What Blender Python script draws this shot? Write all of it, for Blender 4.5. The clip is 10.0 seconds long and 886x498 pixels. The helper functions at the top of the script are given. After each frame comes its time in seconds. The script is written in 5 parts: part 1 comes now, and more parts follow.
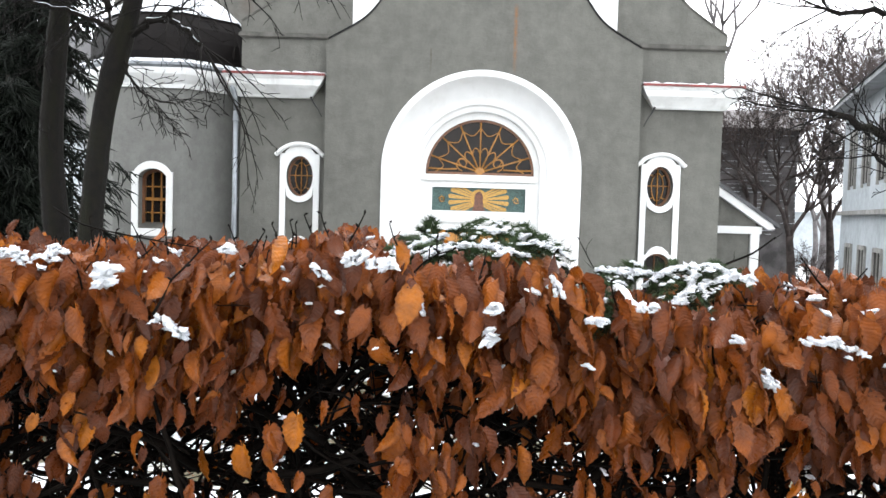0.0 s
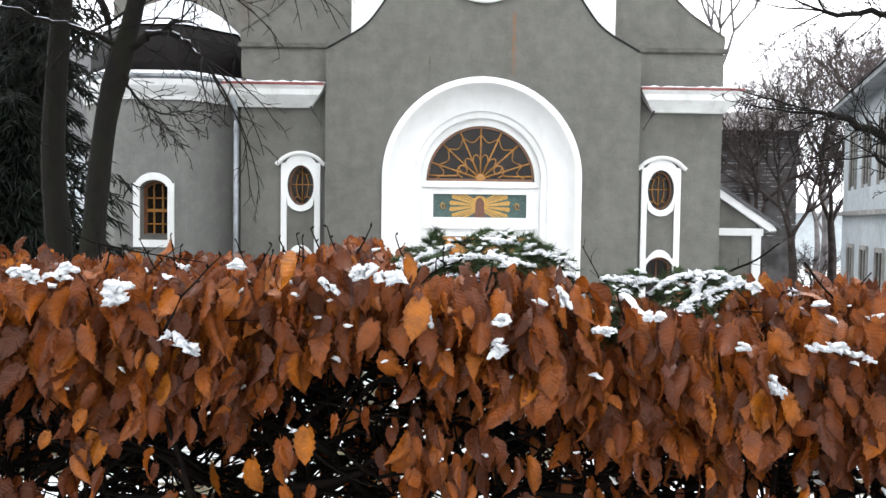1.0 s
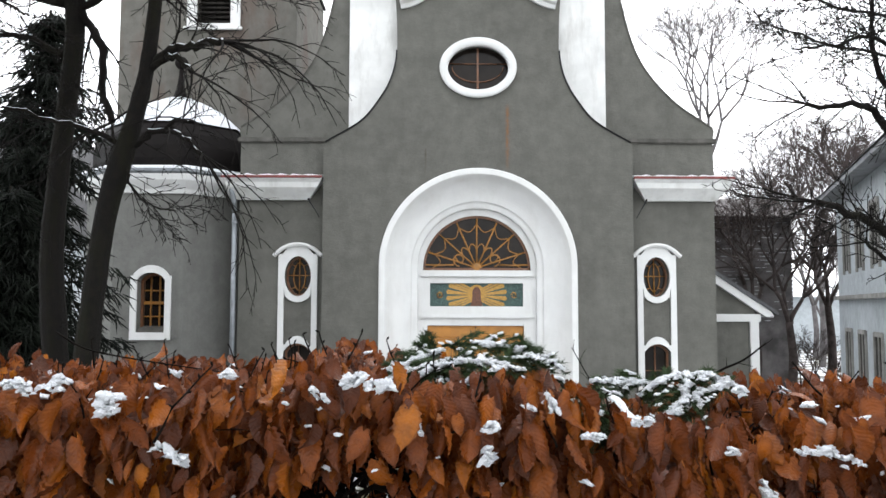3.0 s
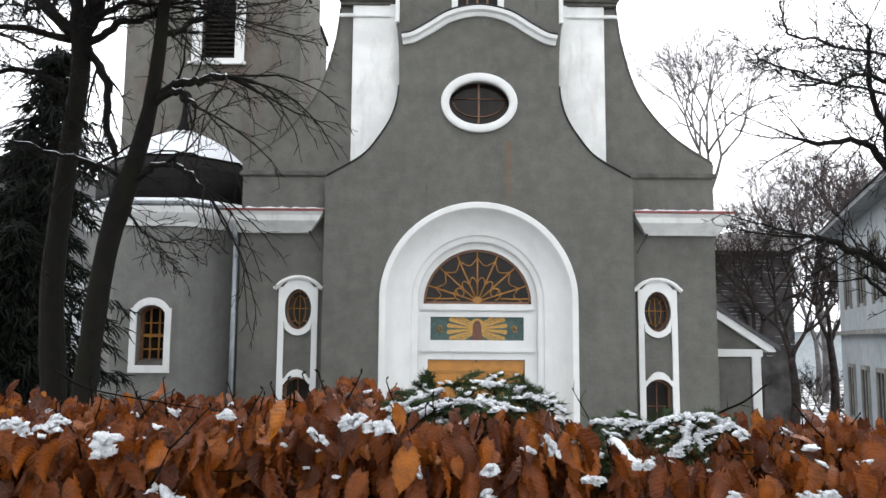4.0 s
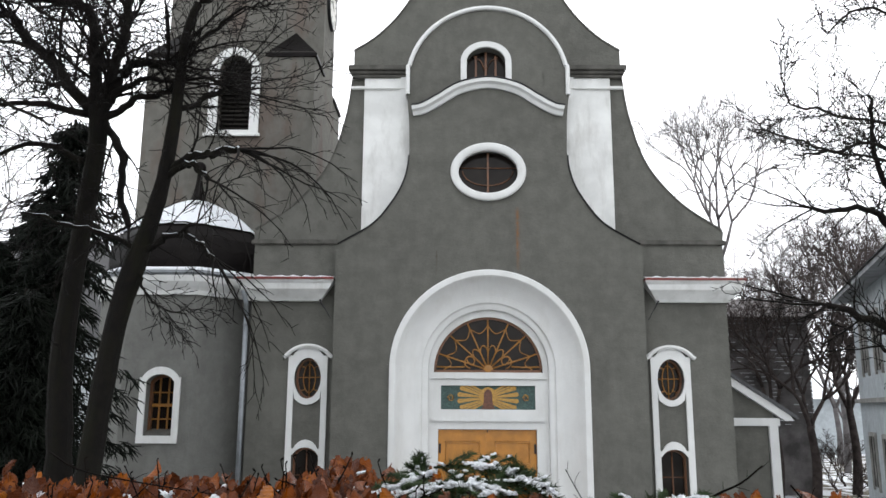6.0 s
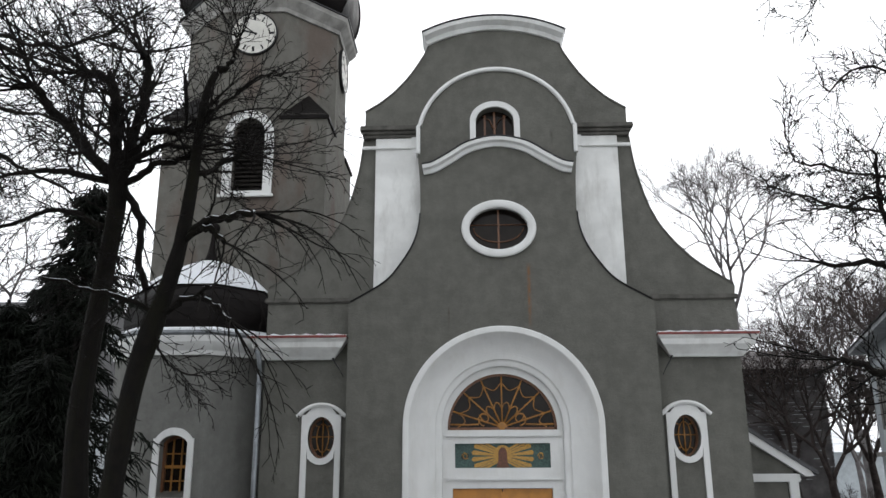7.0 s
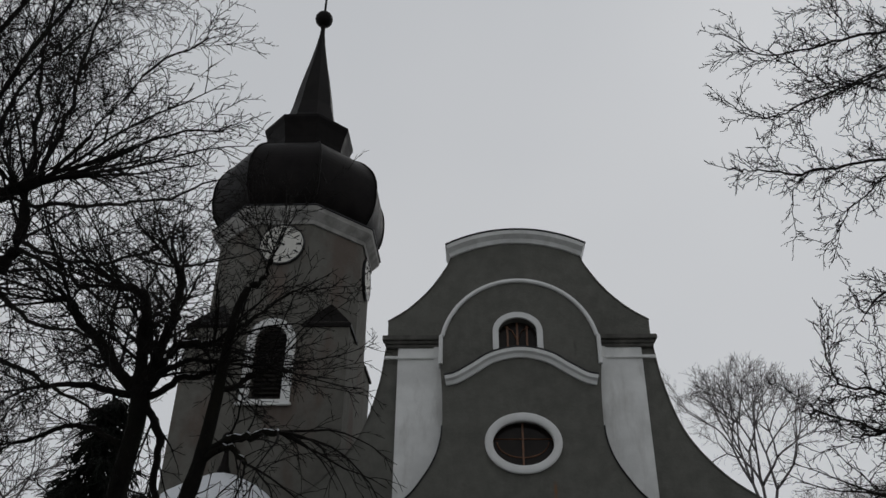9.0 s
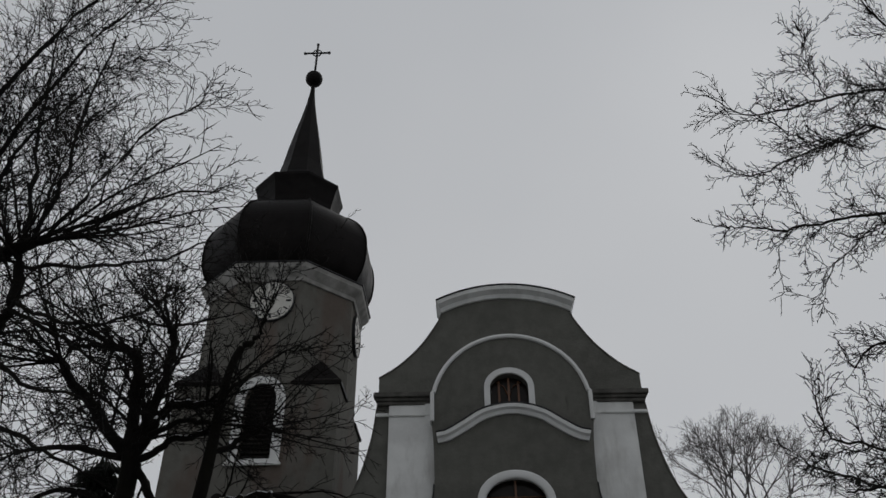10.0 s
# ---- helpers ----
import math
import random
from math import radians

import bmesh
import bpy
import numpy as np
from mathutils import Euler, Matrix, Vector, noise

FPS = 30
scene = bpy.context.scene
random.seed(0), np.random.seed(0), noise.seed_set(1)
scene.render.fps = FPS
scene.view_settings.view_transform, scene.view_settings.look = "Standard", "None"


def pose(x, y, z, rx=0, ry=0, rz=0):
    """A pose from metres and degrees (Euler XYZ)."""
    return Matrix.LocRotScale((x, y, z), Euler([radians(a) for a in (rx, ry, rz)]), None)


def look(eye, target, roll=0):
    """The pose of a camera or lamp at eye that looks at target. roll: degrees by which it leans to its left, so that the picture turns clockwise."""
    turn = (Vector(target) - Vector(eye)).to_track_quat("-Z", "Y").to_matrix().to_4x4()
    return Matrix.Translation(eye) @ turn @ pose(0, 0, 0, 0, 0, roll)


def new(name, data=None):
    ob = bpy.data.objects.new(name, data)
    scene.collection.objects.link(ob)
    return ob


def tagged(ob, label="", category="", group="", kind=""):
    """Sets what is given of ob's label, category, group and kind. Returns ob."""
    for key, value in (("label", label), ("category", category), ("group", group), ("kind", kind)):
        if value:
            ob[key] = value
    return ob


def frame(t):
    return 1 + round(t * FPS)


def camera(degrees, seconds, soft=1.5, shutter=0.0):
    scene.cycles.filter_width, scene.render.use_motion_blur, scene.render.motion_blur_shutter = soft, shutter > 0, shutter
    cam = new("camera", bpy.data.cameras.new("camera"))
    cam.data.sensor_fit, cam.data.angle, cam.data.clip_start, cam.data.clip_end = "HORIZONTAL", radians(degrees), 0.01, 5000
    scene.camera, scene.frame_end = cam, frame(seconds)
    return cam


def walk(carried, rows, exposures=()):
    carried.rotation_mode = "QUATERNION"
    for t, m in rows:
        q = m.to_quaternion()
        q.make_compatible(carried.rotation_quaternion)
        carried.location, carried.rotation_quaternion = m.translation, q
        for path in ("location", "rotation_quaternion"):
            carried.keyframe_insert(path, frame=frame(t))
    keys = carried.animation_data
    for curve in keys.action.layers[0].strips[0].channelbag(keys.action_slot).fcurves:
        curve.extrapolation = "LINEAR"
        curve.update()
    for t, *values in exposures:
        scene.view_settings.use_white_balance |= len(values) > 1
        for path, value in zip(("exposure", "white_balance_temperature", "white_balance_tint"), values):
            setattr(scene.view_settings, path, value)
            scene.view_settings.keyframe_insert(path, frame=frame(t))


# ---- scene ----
cam = camera(58.6, 10.0, soft=1.5)
PATH = [
    (0, (-0.722, -14.824, 2.914), (-0.715, -12.826, 2.818), 1.7),
    (0.5, (-0.729, -14.822, 2.916), (-0.728, -12.824, 2.821), 1.3),
    (1, (-0.73, -14.833, 2.923), (-0.727, -12.835, 2.843), 0.8),
    (1.5, (-0.727, -14.846, 2.935), (-0.724, -12.846, 2.912), 0.4),
    (2, (-0.722, -14.854, 2.943), (-0.72, -12.855, 2.984), 0.3),
    (2.5, (-0.718, -14.856, 2.948), (-0.709, -12.859, 3.046), 0.1),
    (4, (-0.716, -14.863, 2.963), (-0.711, -12.876, 3.188), 0.4),
    (4.5, (-0.713, -14.866, 2.973), (-0.692, -12.886, 3.253), 0.3),
    (5, (-0.714, -14.886, 2.977), (-0.692, -12.912, 3.302), -0.2),
    (5.5, (-0.679, -14.849, 2.975), (-0.692, -12.881, 3.327), 0.5),
    (7, (-0.693, -14.996, 3.018), (-0.746, -13.067, 3.542), -0.3),
    (7.5, (-0.757, -14.884, 3.015), (-0.828, -12.987, 3.644), -0.1),
    (8, (-0.776, -14.922, 3.095), (-0.873, -13.081, 3.871), 0.4),
    (8.5, (-0.861, -14.939, 3.194), (-0.942, -13.142, 4.067), 0.5),
    (9, (-0.865, -14.933, 3.218), (-0.948, -13.199, 4.212), 0.7),
    (9.5, (-0.894, -14.986, 3.235), (-0.958, -13.298, 4.307), 0.1),
    (10, (-0.922, -15.036, 3.212), (-0.971, -13.373, 4.321), -0.3),
]
EXPOSURES = [(0.0, 2.28), (1.0, 2.1), (2.7, 1.72), (4.5, 1.36), (5.7, 1.25), (7.0, 0.7), (8.0, -0.08), (9.0, -0.82), (10.0, -1.0)]
walk(cam, [(t, look(e, g, r)) for t, e, g, r in PATH], EXPOSURES)

# ---- light: an even overcast winter sky ----
world = bpy.data.worlds.new("overcast_sky")
scene.world = world
world.use_nodes = True
wn = world.node_tree.nodes
wl = world.node_tree.links
wn.clear()
sky = wn.new("ShaderNodeTexSky")
sky.sky_type = "NISHITA"
sky.sun_disc = False
sky.sun_elevation = radians(42)
sky.sun_rotation = radians(28)
grey = wn.new("ShaderNodeHueSaturation")
grey.inputs["Saturation"].default_value = 0.06
wl.new(sky.outputs["Color"], grey.inputs["Color"])
cloud = wn.new("ShaderNodeTexNoise")
cloud.inputs["Scale"].default_value = 1.6
cloud.inputs["Detail"].default_value = 3.0
ramp = wn.new("ShaderNodeValToRGB")
ramp.color_ramp.elements[0].position, ramp.color_ramp.elements[0].color = 0.3, (8.85, 9.2, 9.75, 1)
ramp.color_ramp.elements[1].position, ramp.color_ramp.elements[1].color = 0.7, (9.95, 10.2, 10.6, 1)
wl.new(cloud.outputs["Fac"], ramp.inputs["Fac"])
mixw = wn.new("ShaderNodeMix")
mixw.data_type = "RGBA"
mixw.inputs["Factor"].default_value = 0.88
wl.new(grey.outputs["Color"], mixw.inputs["A"])
wl.new(ramp.outputs["Color"], mixw.inputs["B"])
bg = wn.new("ShaderNodeBackground")
bg.inputs["Strength"].default_value = 0.1
wl.new(mixw.outputs["Result"], bg.inputs["Color"])
wo = wn.new("ShaderNodeOutputWorld")
wl.new(bg.outputs["Background"], wo.inputs["Surface"])
sun = new("sun", bpy.data.lights.new("sun", "SUN"))
sun.data.energy = 0.5
sun.data.angle = radians(40)
sun.data.color = (1.0, 0.97, 0.93)
sun.matrix_world = look((16, 30, 34), (0, 0, 3))


# ---- materials ----
class Mat:
    """A node material under construction."""

    def __init__(self, name, rough=0.7, metal=0.0):
        self.m = bpy.data.materials.new(name)
        self.m.use_nodes = True
        self.n, self.l = self.m.node_tree.nodes, self.m.node_tree.links
        self.b = self.n["Principled BSDF"]
        self.b.inputs["Roughness"].default_value = rough
        self.b.inputs["Metallic"].default_value = metal
        self.co = self.n.new("ShaderNodeTexCoord")

    def vec(self, scale=(1, 1, 1), space="Object"):
        mp = self.n.new("ShaderNodeMapping")
        mp.inputs["Scale"].default_value = scale
        self.l.new(self.co.outputs[space], mp.inputs["Vector"])
        return mp.outputs["Vector"]

    def noise(self, scale, detail=4, vec=None, rough=0.55, lo=0.35, hi=0.65):
        t = self.n.new("ShaderNodeTexNoise")
        t.inputs["Scale"].default_value = scale
        t.inputs["Detail"].default_value = detail
        t.inputs["Roughness"].default_value = rough
        self.l.new(vec if vec else self.vec(), t.inputs["Vector"])
        return self.span(t.outputs["Fac"], lo, hi)

    def span(self, sock, lo, hi, a=0.0, b=1.0):
        r = self.n.new("ShaderNodeMapRange")
        r.inputs["From Min"].default_value, r.inputs["From Max"].default_value = lo, hi
        r.inputs["To Min"].default_value, r.inputs["To Max"].default_value = a, b
        self.l.new(sock, r.inputs["Value"])
        return r.outputs["Result"]

    def math(self, op, a, b):
        t = self.n.new("ShaderNodeMath")
        t.operation = op
        for i, v in enumerate((a, b)):
            if isinstance(v, (int, float)):
                t.inputs[i].default_value = v
            else:
                self.l.new(v, t.inputs[i])
        return t.outputs["Value"]

    def mix(self, fac, a, b, blend="MIX"):
        t = self.n.new("ShaderNodeMix")
        t.data_type, t.blend_type = "RGBA", blend
        for key, v in (("Factor", fac), ("A", a), ("B", b)):
            if isinstance(v, (int, float)):
                t.inputs[key].default_value = v
            elif isinstance(v, tuple):
                t.inputs[key].default_value = (*v, 1)
            else:
                self.l.new(v, t.inputs[key])
        return t.outputs["Result"]

    def color(self, sock):
        self.l.new(sock, self.b.inputs["Base Color"])
        return self

    def rough(self, sock):
        self.l.new(sock, self.b.inputs["Roughness"])
        return self

    def bump(self, sock, strength=0.3, dist=0.01):
        t = self.n.new("ShaderNodeBump")
        t.inputs["Strength"].default_value, t.inputs["Distance"].default_value = strength, dist
        self.l.new(sock, t.inputs["Height"])
        self.l.new(t.outputs["Normal"], self.b.inputs["Normal"])
        return self


def axis(m, i):
    s = m.n.new("ShaderNodeSeparateXYZ")
    m.l.new(m.co.outputs["Object"], s.inputs["Vector"])
    return s.outputs[i]


def plaster(name, base, streak, rust=False, patch=None):
    """Weathered cement render: blotches, rain streaks, fine grain."""
    m = Mat(name, 0.95)
    m.b.inputs["Specular IOR Level"].default_value = 0.15
    big = m.noise(0.9, 5, lo=0.3, hi=0.7)
    run = m.noise(1.0, 5, m.vec((5.0, 5.0, 0.45)), 0.6, 0.45, 0.75)
    fine = m.noise(55, 6, lo=0.25, hi=0.75)
    c = m.mix(big, tuple(v * 0.84 for v in base), tuple(v * 1.12 for v in base))
    c = m.mix(m.math("MULTIPLY", run, 0.22), c, streak)
    c = m.mix(m.math("MULTIPLY", fine, 0.38), c, tuple(v * 0.6 for v in base))
    c = m.mix(m.math("MULTIPLY", m.noise(3.6, 7, rough=0.7, lo=0.42, hi=0.66), 0.4), c, tuple(v * 1.3 for v in base))
    spots = m.noise(7, 6, rough=0.7, lo=0.62, hi=0.72)
    c = m.mix(m.math("MULTIPLY", spots, 0.5), c, tuple(v * 0.62 for v in base))
    if patch:
        red = m.noise(0.8, 5, m.vec((1.2, 1.2, 0.5)), 0.6, 0.5, 0.62)
        c = m.mix(m.math("MULTIPLY", red, 0.55), c, patch)
    if rust:
        x, z = axis(m, 0), axis(m, 2)
        for cx, w, lo, hi, col, amt in ((0.56, 0.05, 5.45, 6.8, (0.19, 0.085, 0.035), 0.85), (-1.0, 0.026, 5.4, 5.95, (0.05, 0.036, 0.03), 0.95),
                                        (1.12, 0.04, 9.2, 9.62, (0.03, 0.027, 0.024), 0.95), (0.0, 0.12, 6.5, 6.95, (0.09, 0.09, 0.085), 0.6)):
            near = m.span(m.math("ABSOLUTE", m.math("SUBTRACT", x, cx), 0), w, 0.0)
            band = m.math("MULTIPLY", m.span(z, lo, lo + 0.5), m.span(z, hi, hi - 0.08))
            worn = m.noise(9, 4, m.vec((3, 3, 1)), lo=0.25, hi=0.6)
            c = m.mix(m.math("MULTIPLY", m.math("MULTIPLY", m.math("MULTIPLY", near, band), worn), amt), c, col)
    return m.color(c).bump(m.math("ADD", fine, m.noise(14, 5)), 0.35, 0.012).m


def plain(name, base, rough=0.6, metal=0.0, vary=0.2, scale=6, bump=0.15, dirt=None, spec=0.5):
    m = Mat(name, rough, metal)
    m.b.inputs["Specular IOR Level"].default_value = spec
    a, f = m.noise(scale, 5), m.noise(scale * 9, 5)
    c = m.mix(a, tuple(v * (1 - vary) for v in base), tuple(min(1, v * (1 + vary)) for v in base))
    if dirt:
        c = m.mix(m.math("MULTIPLY", m.noise(1.3, 6, m.vec((2.5, 2.5, 0.7)), 0.65, 0.5, 0.8), 0.6), c, dirt)
    m.color(c).bump(f, bump, 0.006)
    return m.rough(m.span(a, 0, 1, rough * 0.85, min(1, rough * 1.15))).m


def leaf_mat(name, joined):
    m = Mat(name, 0.5)
    if joined:
        r = m.n.new("ShaderNodeNewGeometry").outputs["Random Per Island"]
    else:
        r = m.n.new("ShaderNodeObjectInfo").outputs["Random"]
    ramp = m.n.new("ShaderNodeValToRGB")
    e = ramp.color_ramp.elements
    e[0].position, e[0].color = 0.0, (0.045, 0.011, 0.0025, 1)
    e[1].position, e[1].color = 1.0, (0.33, 0.105, 0.007, 1)
    for p, c in ((0.25, (0.095, 0.0215, 0.0032, 1)), (0.55, (0.15, 0.036, 0.004, 1)), (0.82, (0.2, 0.051, 0.0042, 1)), (0.95, (0.245, 0.068, 0.005, 1))):
        k = e.new(p)
        k.color = c
    m.l.new(r, ramp.inputs["Fac"])
    sep = m.n.new("ShaderNodeSeparateXYZ")
    m.l.new(m.co.outputs["UV"], sep.inputs["Vector"])
    u = m.math("ABSOLUTE", m.math("SUBTRACT", sep.outputs[0], 0.5), 0)
    along = m.math("SUBTRACT", sep.outputs[1], m.math("MULTIPLY", u, 0.55))
    along = m.math("ADD", along, m.math("MULTIPLY", m.noise(30, 2), 0.035))
    wave = m.math("SINE", m.math("MULTIPLY", along, 58.0), 0)
    vein = m.math("MAXIMUM", m.span(wave, 0.72, 1.0), m.span(u, 0.035, 0.0))
    blot = m.noise(38, 5, lo=0.4, hi=0.68)
    c = m.mix(m.math("MULTIPLY", blot, 0.55), ramp.outputs["Color"], (0.035, 0.01, 0.005))
    c = m.mix(m.math("MULTIPLY", vein, 0.07), c, (0.26, 0.1, 0.035))
    c = m.mix(m.math("MULTIPLY", m.span(u, 0.36, 0.5), 0.5), c, (0.05, 0.014, 0.005))
    m.color(c).bump(m.math("ADD", wave, m.math("MULTIPLY", m.noise(110, 4), 4.0)), 0.3, 0.001)
    m.rough(m.span(m.noise(120, 3, lo=0.42, hi=0.6), 0, 1, 0.6, 0.22))
    m.b.inputs["Specular IOR Level"].default_value = 0.22
    thin = m.n.new("ShaderNodeBsdfTranslucent")
    m.l.new(c, thin.inputs["Color"])
    mixer = m.n.new("ShaderNodeMixShader")
    mixer.inputs["Fac"].default_value = 0.3
    m.l.new(m.b.outputs["BSDF"], mixer.inputs[1])
    m.l.new(thin.outputs["BSDF"], mixer.inputs[2])
    m.l.new(mixer.outputs["Shader"], m.n["Material Output"].inputs["Surface"])
    return m.m


STUCCO = plaster("grey_cement_render", (0.11, 0.109, 0.097), (0.065, 0.064, 0.058), rust=True)
TOWER = plaster("stained_tower_render", (0.118, 0.114, 0.101), (0.075, 0.07, 0.063), patch=(0.095, 0.066, 0.054))
TURRET = plaster("pale_grey_turret_render", (0.142, 0.142, 0.133), (0.062, 0.06, 0.055))
WHITE = plain("white_limewash", (0.58, 0.585, 0.575), 0.75, vary=0.04, scale=2.5, dirt=(0.46, 0.455, 0.43))
WORN = plain("worn_white_limewash", (0.6, 0.605, 0.59), 0.8, vary=0.1, scale=2.0, dirt=(0.28, 0.27, 0.25))
GRIMY = plain("grimy_pale_plaster", (0.27, 0.265, 0.25), 0.85, vary=0.25, scale=3, dirt=(0.1, 0.095, 0.085), spec=0.1)
STONE = plain("weathered_coping", (0.085, 0.082, 0.074), 0.85, spec=0.1, vary=0.3, scale=4, dirt=(0.05, 0.05, 0.045))
RED = plain("red_painted_flashing", (0.17, 0.035, 0.03), 0.5, vary=0.25, scale=8, dirt=(0.07, 0.03, 0.025))
SHEET = plain("dark_sheet_metal", (0.008, 0.007, 0.0067), 0.5, 0.0, vary=0.35, scale=2.0, bump=0.3, dirt=(0.011, 0.009, 0.008), spec=0.05)
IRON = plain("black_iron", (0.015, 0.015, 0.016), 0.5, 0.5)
ZINC = plain("zinc_pipe", (0.2, 0.215, 0.23), 0.45, 0.6, vary=0.2, scale=5)
SNOW = plain("snow", (0.72, 0.74, 0.77), 0.75, vary=0.08, scale=30, bump=0.8)
OCHRE = plain("ochre_varnished_wood", (0.37, 0.155, 0.02), 0.42, vary=0.15, scale=5, dirt=(0.3, 0.12, 0.02))
BARS = plain("ochre_glazing_bar", (0.27, 0.12, 0.02), 0.45, vary=0.2, scale=8)
BROWN = plain("brown_window_frame", (0.13, 0.055, 0.024), 0.5, vary=0.25, scale=9)
GLASS = plain("dark_window_glass", (0.016, 0.013, 0.011), 0.08, spec=0.12, vary=0.3, scale=3, bump=0.02)
LOUVRE = plain("dark_louvre_wood", (0.022, 0.02, 0.018), 0.8, spec=0.1, vary=0.3)
DIAL = plain("clock_dial", (0.5, 0.49, 0.45), 0.6, vary=0.08, scale=4, dirt=(0.35, 0.34, 0.31))
BARK = plain("wet_dark_bark", (0.0075, 0.0065, 0.0055), 0.85, spec=0.1, vary=0.5, scale=14, bump=1.0, dirt=(0.014, 0.015, 0.0055))
TWIG = plain("dark_twig", (0.007, 0.006, 0.0052), 0.9, spec=0.1, vary=0.4, scale=20)
TWIG_BROWN = plain("brown_twig", (0.05, 0.04, 0.037), 0.9, vary=0.4, scale=5, spec=0.1)
# slate lightened to carry the haze over the right house
HAZE = plain("haze_pale_slate", (0.26, 0.27, 0.28), 0.85, vary=0.25, scale=2, spec=0.15)
# aerial haze is painted in: far twigs get a paler grey
TWIG_HAZE = plain("haze_pale_twig", (0.12, 0.112, 0.112), 0.9, spec=0.1, vary=0.3, scale=3)
# near-black: the shade inside the hedge is put into the twig colour
SHADE_TWIG = plain("shade_dark_hedge_twig", (0.004, 0.003, 0.0023), 0.8, spec=0.04, vary=0.5, scale=30)
NEEDLE = plain("dark_green_needles", (0.022, 0.036, 0.014), 0.55, spec=0.1, vary=0.5, scale=40)
SPRUCE = plain("dark_spruce_foliage", (0.006, 0.008, 0.0055), 0.7, spec=0.1, vary=0.5, scale=3)
TURF = Mat("snowy_lawn", 0.85)
_s = TURF.noise(0.9, 8, rough=0.65, lo=0.46, hi=0.56)
TURF.color(TURF.mix(_s, TURF.mix(TURF.noise(9, 5), (0.045, 0.05, 0.02), (0.09, 0.06, 0.03)), (0.72, 0.74, 0.77))).bump(TURF.noise(20, 6), 0.6, 0.03)
TURF = TURF.m
# pale blue-grey walls, lifted a little further to include haze
PALE = plaster("pale_house_render", (0.42, 0.455, 0.475), (0.3, 0.33, 0.35))
SLATE = plain("grey_slate", (0.05, 0.05, 0.053), 0.7, vary=0.3, scale=3, dirt=(0.09, 0.09, 0.09))
# dark shingle with distance haze mixed into its base colour
DARKWALL = plain("hazed_dark_shingle", (0.115, 0.107, 0.106), 0.85, spec=0.1, vary=0.45, scale=1.6, bump=0.5)
TEAL = plain("teal_mosaic", (0.04, 0.078, 0.07), 0.4, vary=0.5, scale=45, bump=0.6)
GOLD = plain("gold_mosaic", (0.42, 0.24, 0.055), 0.4, vary=0.35, scale=45, bump=0.6)
UMBER = plain("umber_mosaic", (0.12, 0.05, 0.03), 0.45, vary=0.4, scale=45, bump=0.6)
LEAF_ONE, LEAF_MANY = leaf_mat("russet_leaf", False), leaf_mat("russet_leaf_mass", True)


# ---- building helpers ----
def thing(name, at, label, category, group="", kind=""):
    ob = new(name)
    ob.location = at
    ob.empty_display_size = 0.2
    return tagged(ob, label, category, group, kind)


def attach(ob, parent, label=""):
    if parent is not None:
        ob.parent = parent
        if parent.type == "EMPTY":
            ob.matrix_parent_inverse = Matrix.Translation(-Vector(parent.location))
    if label:
        ob["label"] = label
    return ob


def part(name, bm, material, parent=None, label="", smooth=False):
    me = bpy.data.meshes.new(name)
    bmesh.ops.recalc_face_normals(bm, faces=bm.faces)
    if smooth:
        for f in bm.faces:
            f.smooth = True
    bm.to_mesh(me)
    bm.free()
    me.materials.append(material)
    return attach(new(name, me), parent, label)


def soup_part(name, verts, faces, material, parent=None, label="", smooth=True, uvs=None):
    me = bpy.data.meshes.new(name)
    me.from_pydata(verts, [], faces)
    if uvs is not None:
        layer = me.uv_layers.new(name="UVMap")
        loops = np.empty(len(me.loops), dtype=np.int32)
        me.loops.foreach_get("vertex_index", loops)
        layer.data.foreach_set("uv", np.asarray(uvs, dtype=np.float32)[loops].ravel())
    if smooth:
        me.polygons.foreach_set("use_smooth", [True] * len(me.polygons))
    me.materials.append(material)
    me.update()
    return attach(new(name, me), parent, label)


def box(x0, x1, y0, y1, z0, z1, bevel=0.0, bm=None):
    bm = bm or bmesh.new()
    made = bmesh.ops.create_cube(bm, size=1.0, matrix=Matrix.Translation(((x0 + x1) / 2, (y0 + y1) / 2, (z0 + z1) / 2)) @ Matrix.Diagonal((x1 - x0, y1 - y0, z1 - z0, 1)))
    if bevel:
        edges = list({e for v in made["verts"] for e in v.link_edges})
        bmesh.ops.bevel(bm, geom=edges, offset=bevel, segments=2, affect="EDGES")
    return bm


def plate(outline, holes, y0, y1, bm=None):
    """A slab in the xz plane from y0 (front) to y1, with openings that go through it."""
    bm = bm or bmesh.new()
    loops = [[bm.verts.new((x, y0, z)) for x, z in lp] for lp in (outline, *holes)]
    edges = [bm.edges.new((lp[i - 1], lp[i])) for lp in loops for i in range(len(lp))]
    faces = [g for g in bmesh.ops.triangle_fill(bm, use_beauty=True, edges=edges)["geom"] if isinstance(g, bmesh.types.BMFace)]
    back = {v: bm.verts.new((v.co.x, y1, v.co.z)) for lp in loops for v in lp}
    for f in faces:
        bm.faces.new([back[v] for v in reversed(f.verts)])
    for lp in loops:
        for i in range(len(lp)):
            a, b = lp[i - 1], lp[i]
            bm.faces.new((a, b, back[b], back[a]))
    return bm


def arc(cx, cz, rx, rz, a0, a1, n):
    return [(cx + rx * math.cos(radians(a0 + (a1 - a0) * i / n)), cz + rz * math.sin(radians(a0 + (a1 - a0) * i / n))) for i in range(n + 1)]


def oval(cx, cz, rx, rz, n=36):
    return arc(cx, cz, rx, rz, 0, 360, n)[:-1]


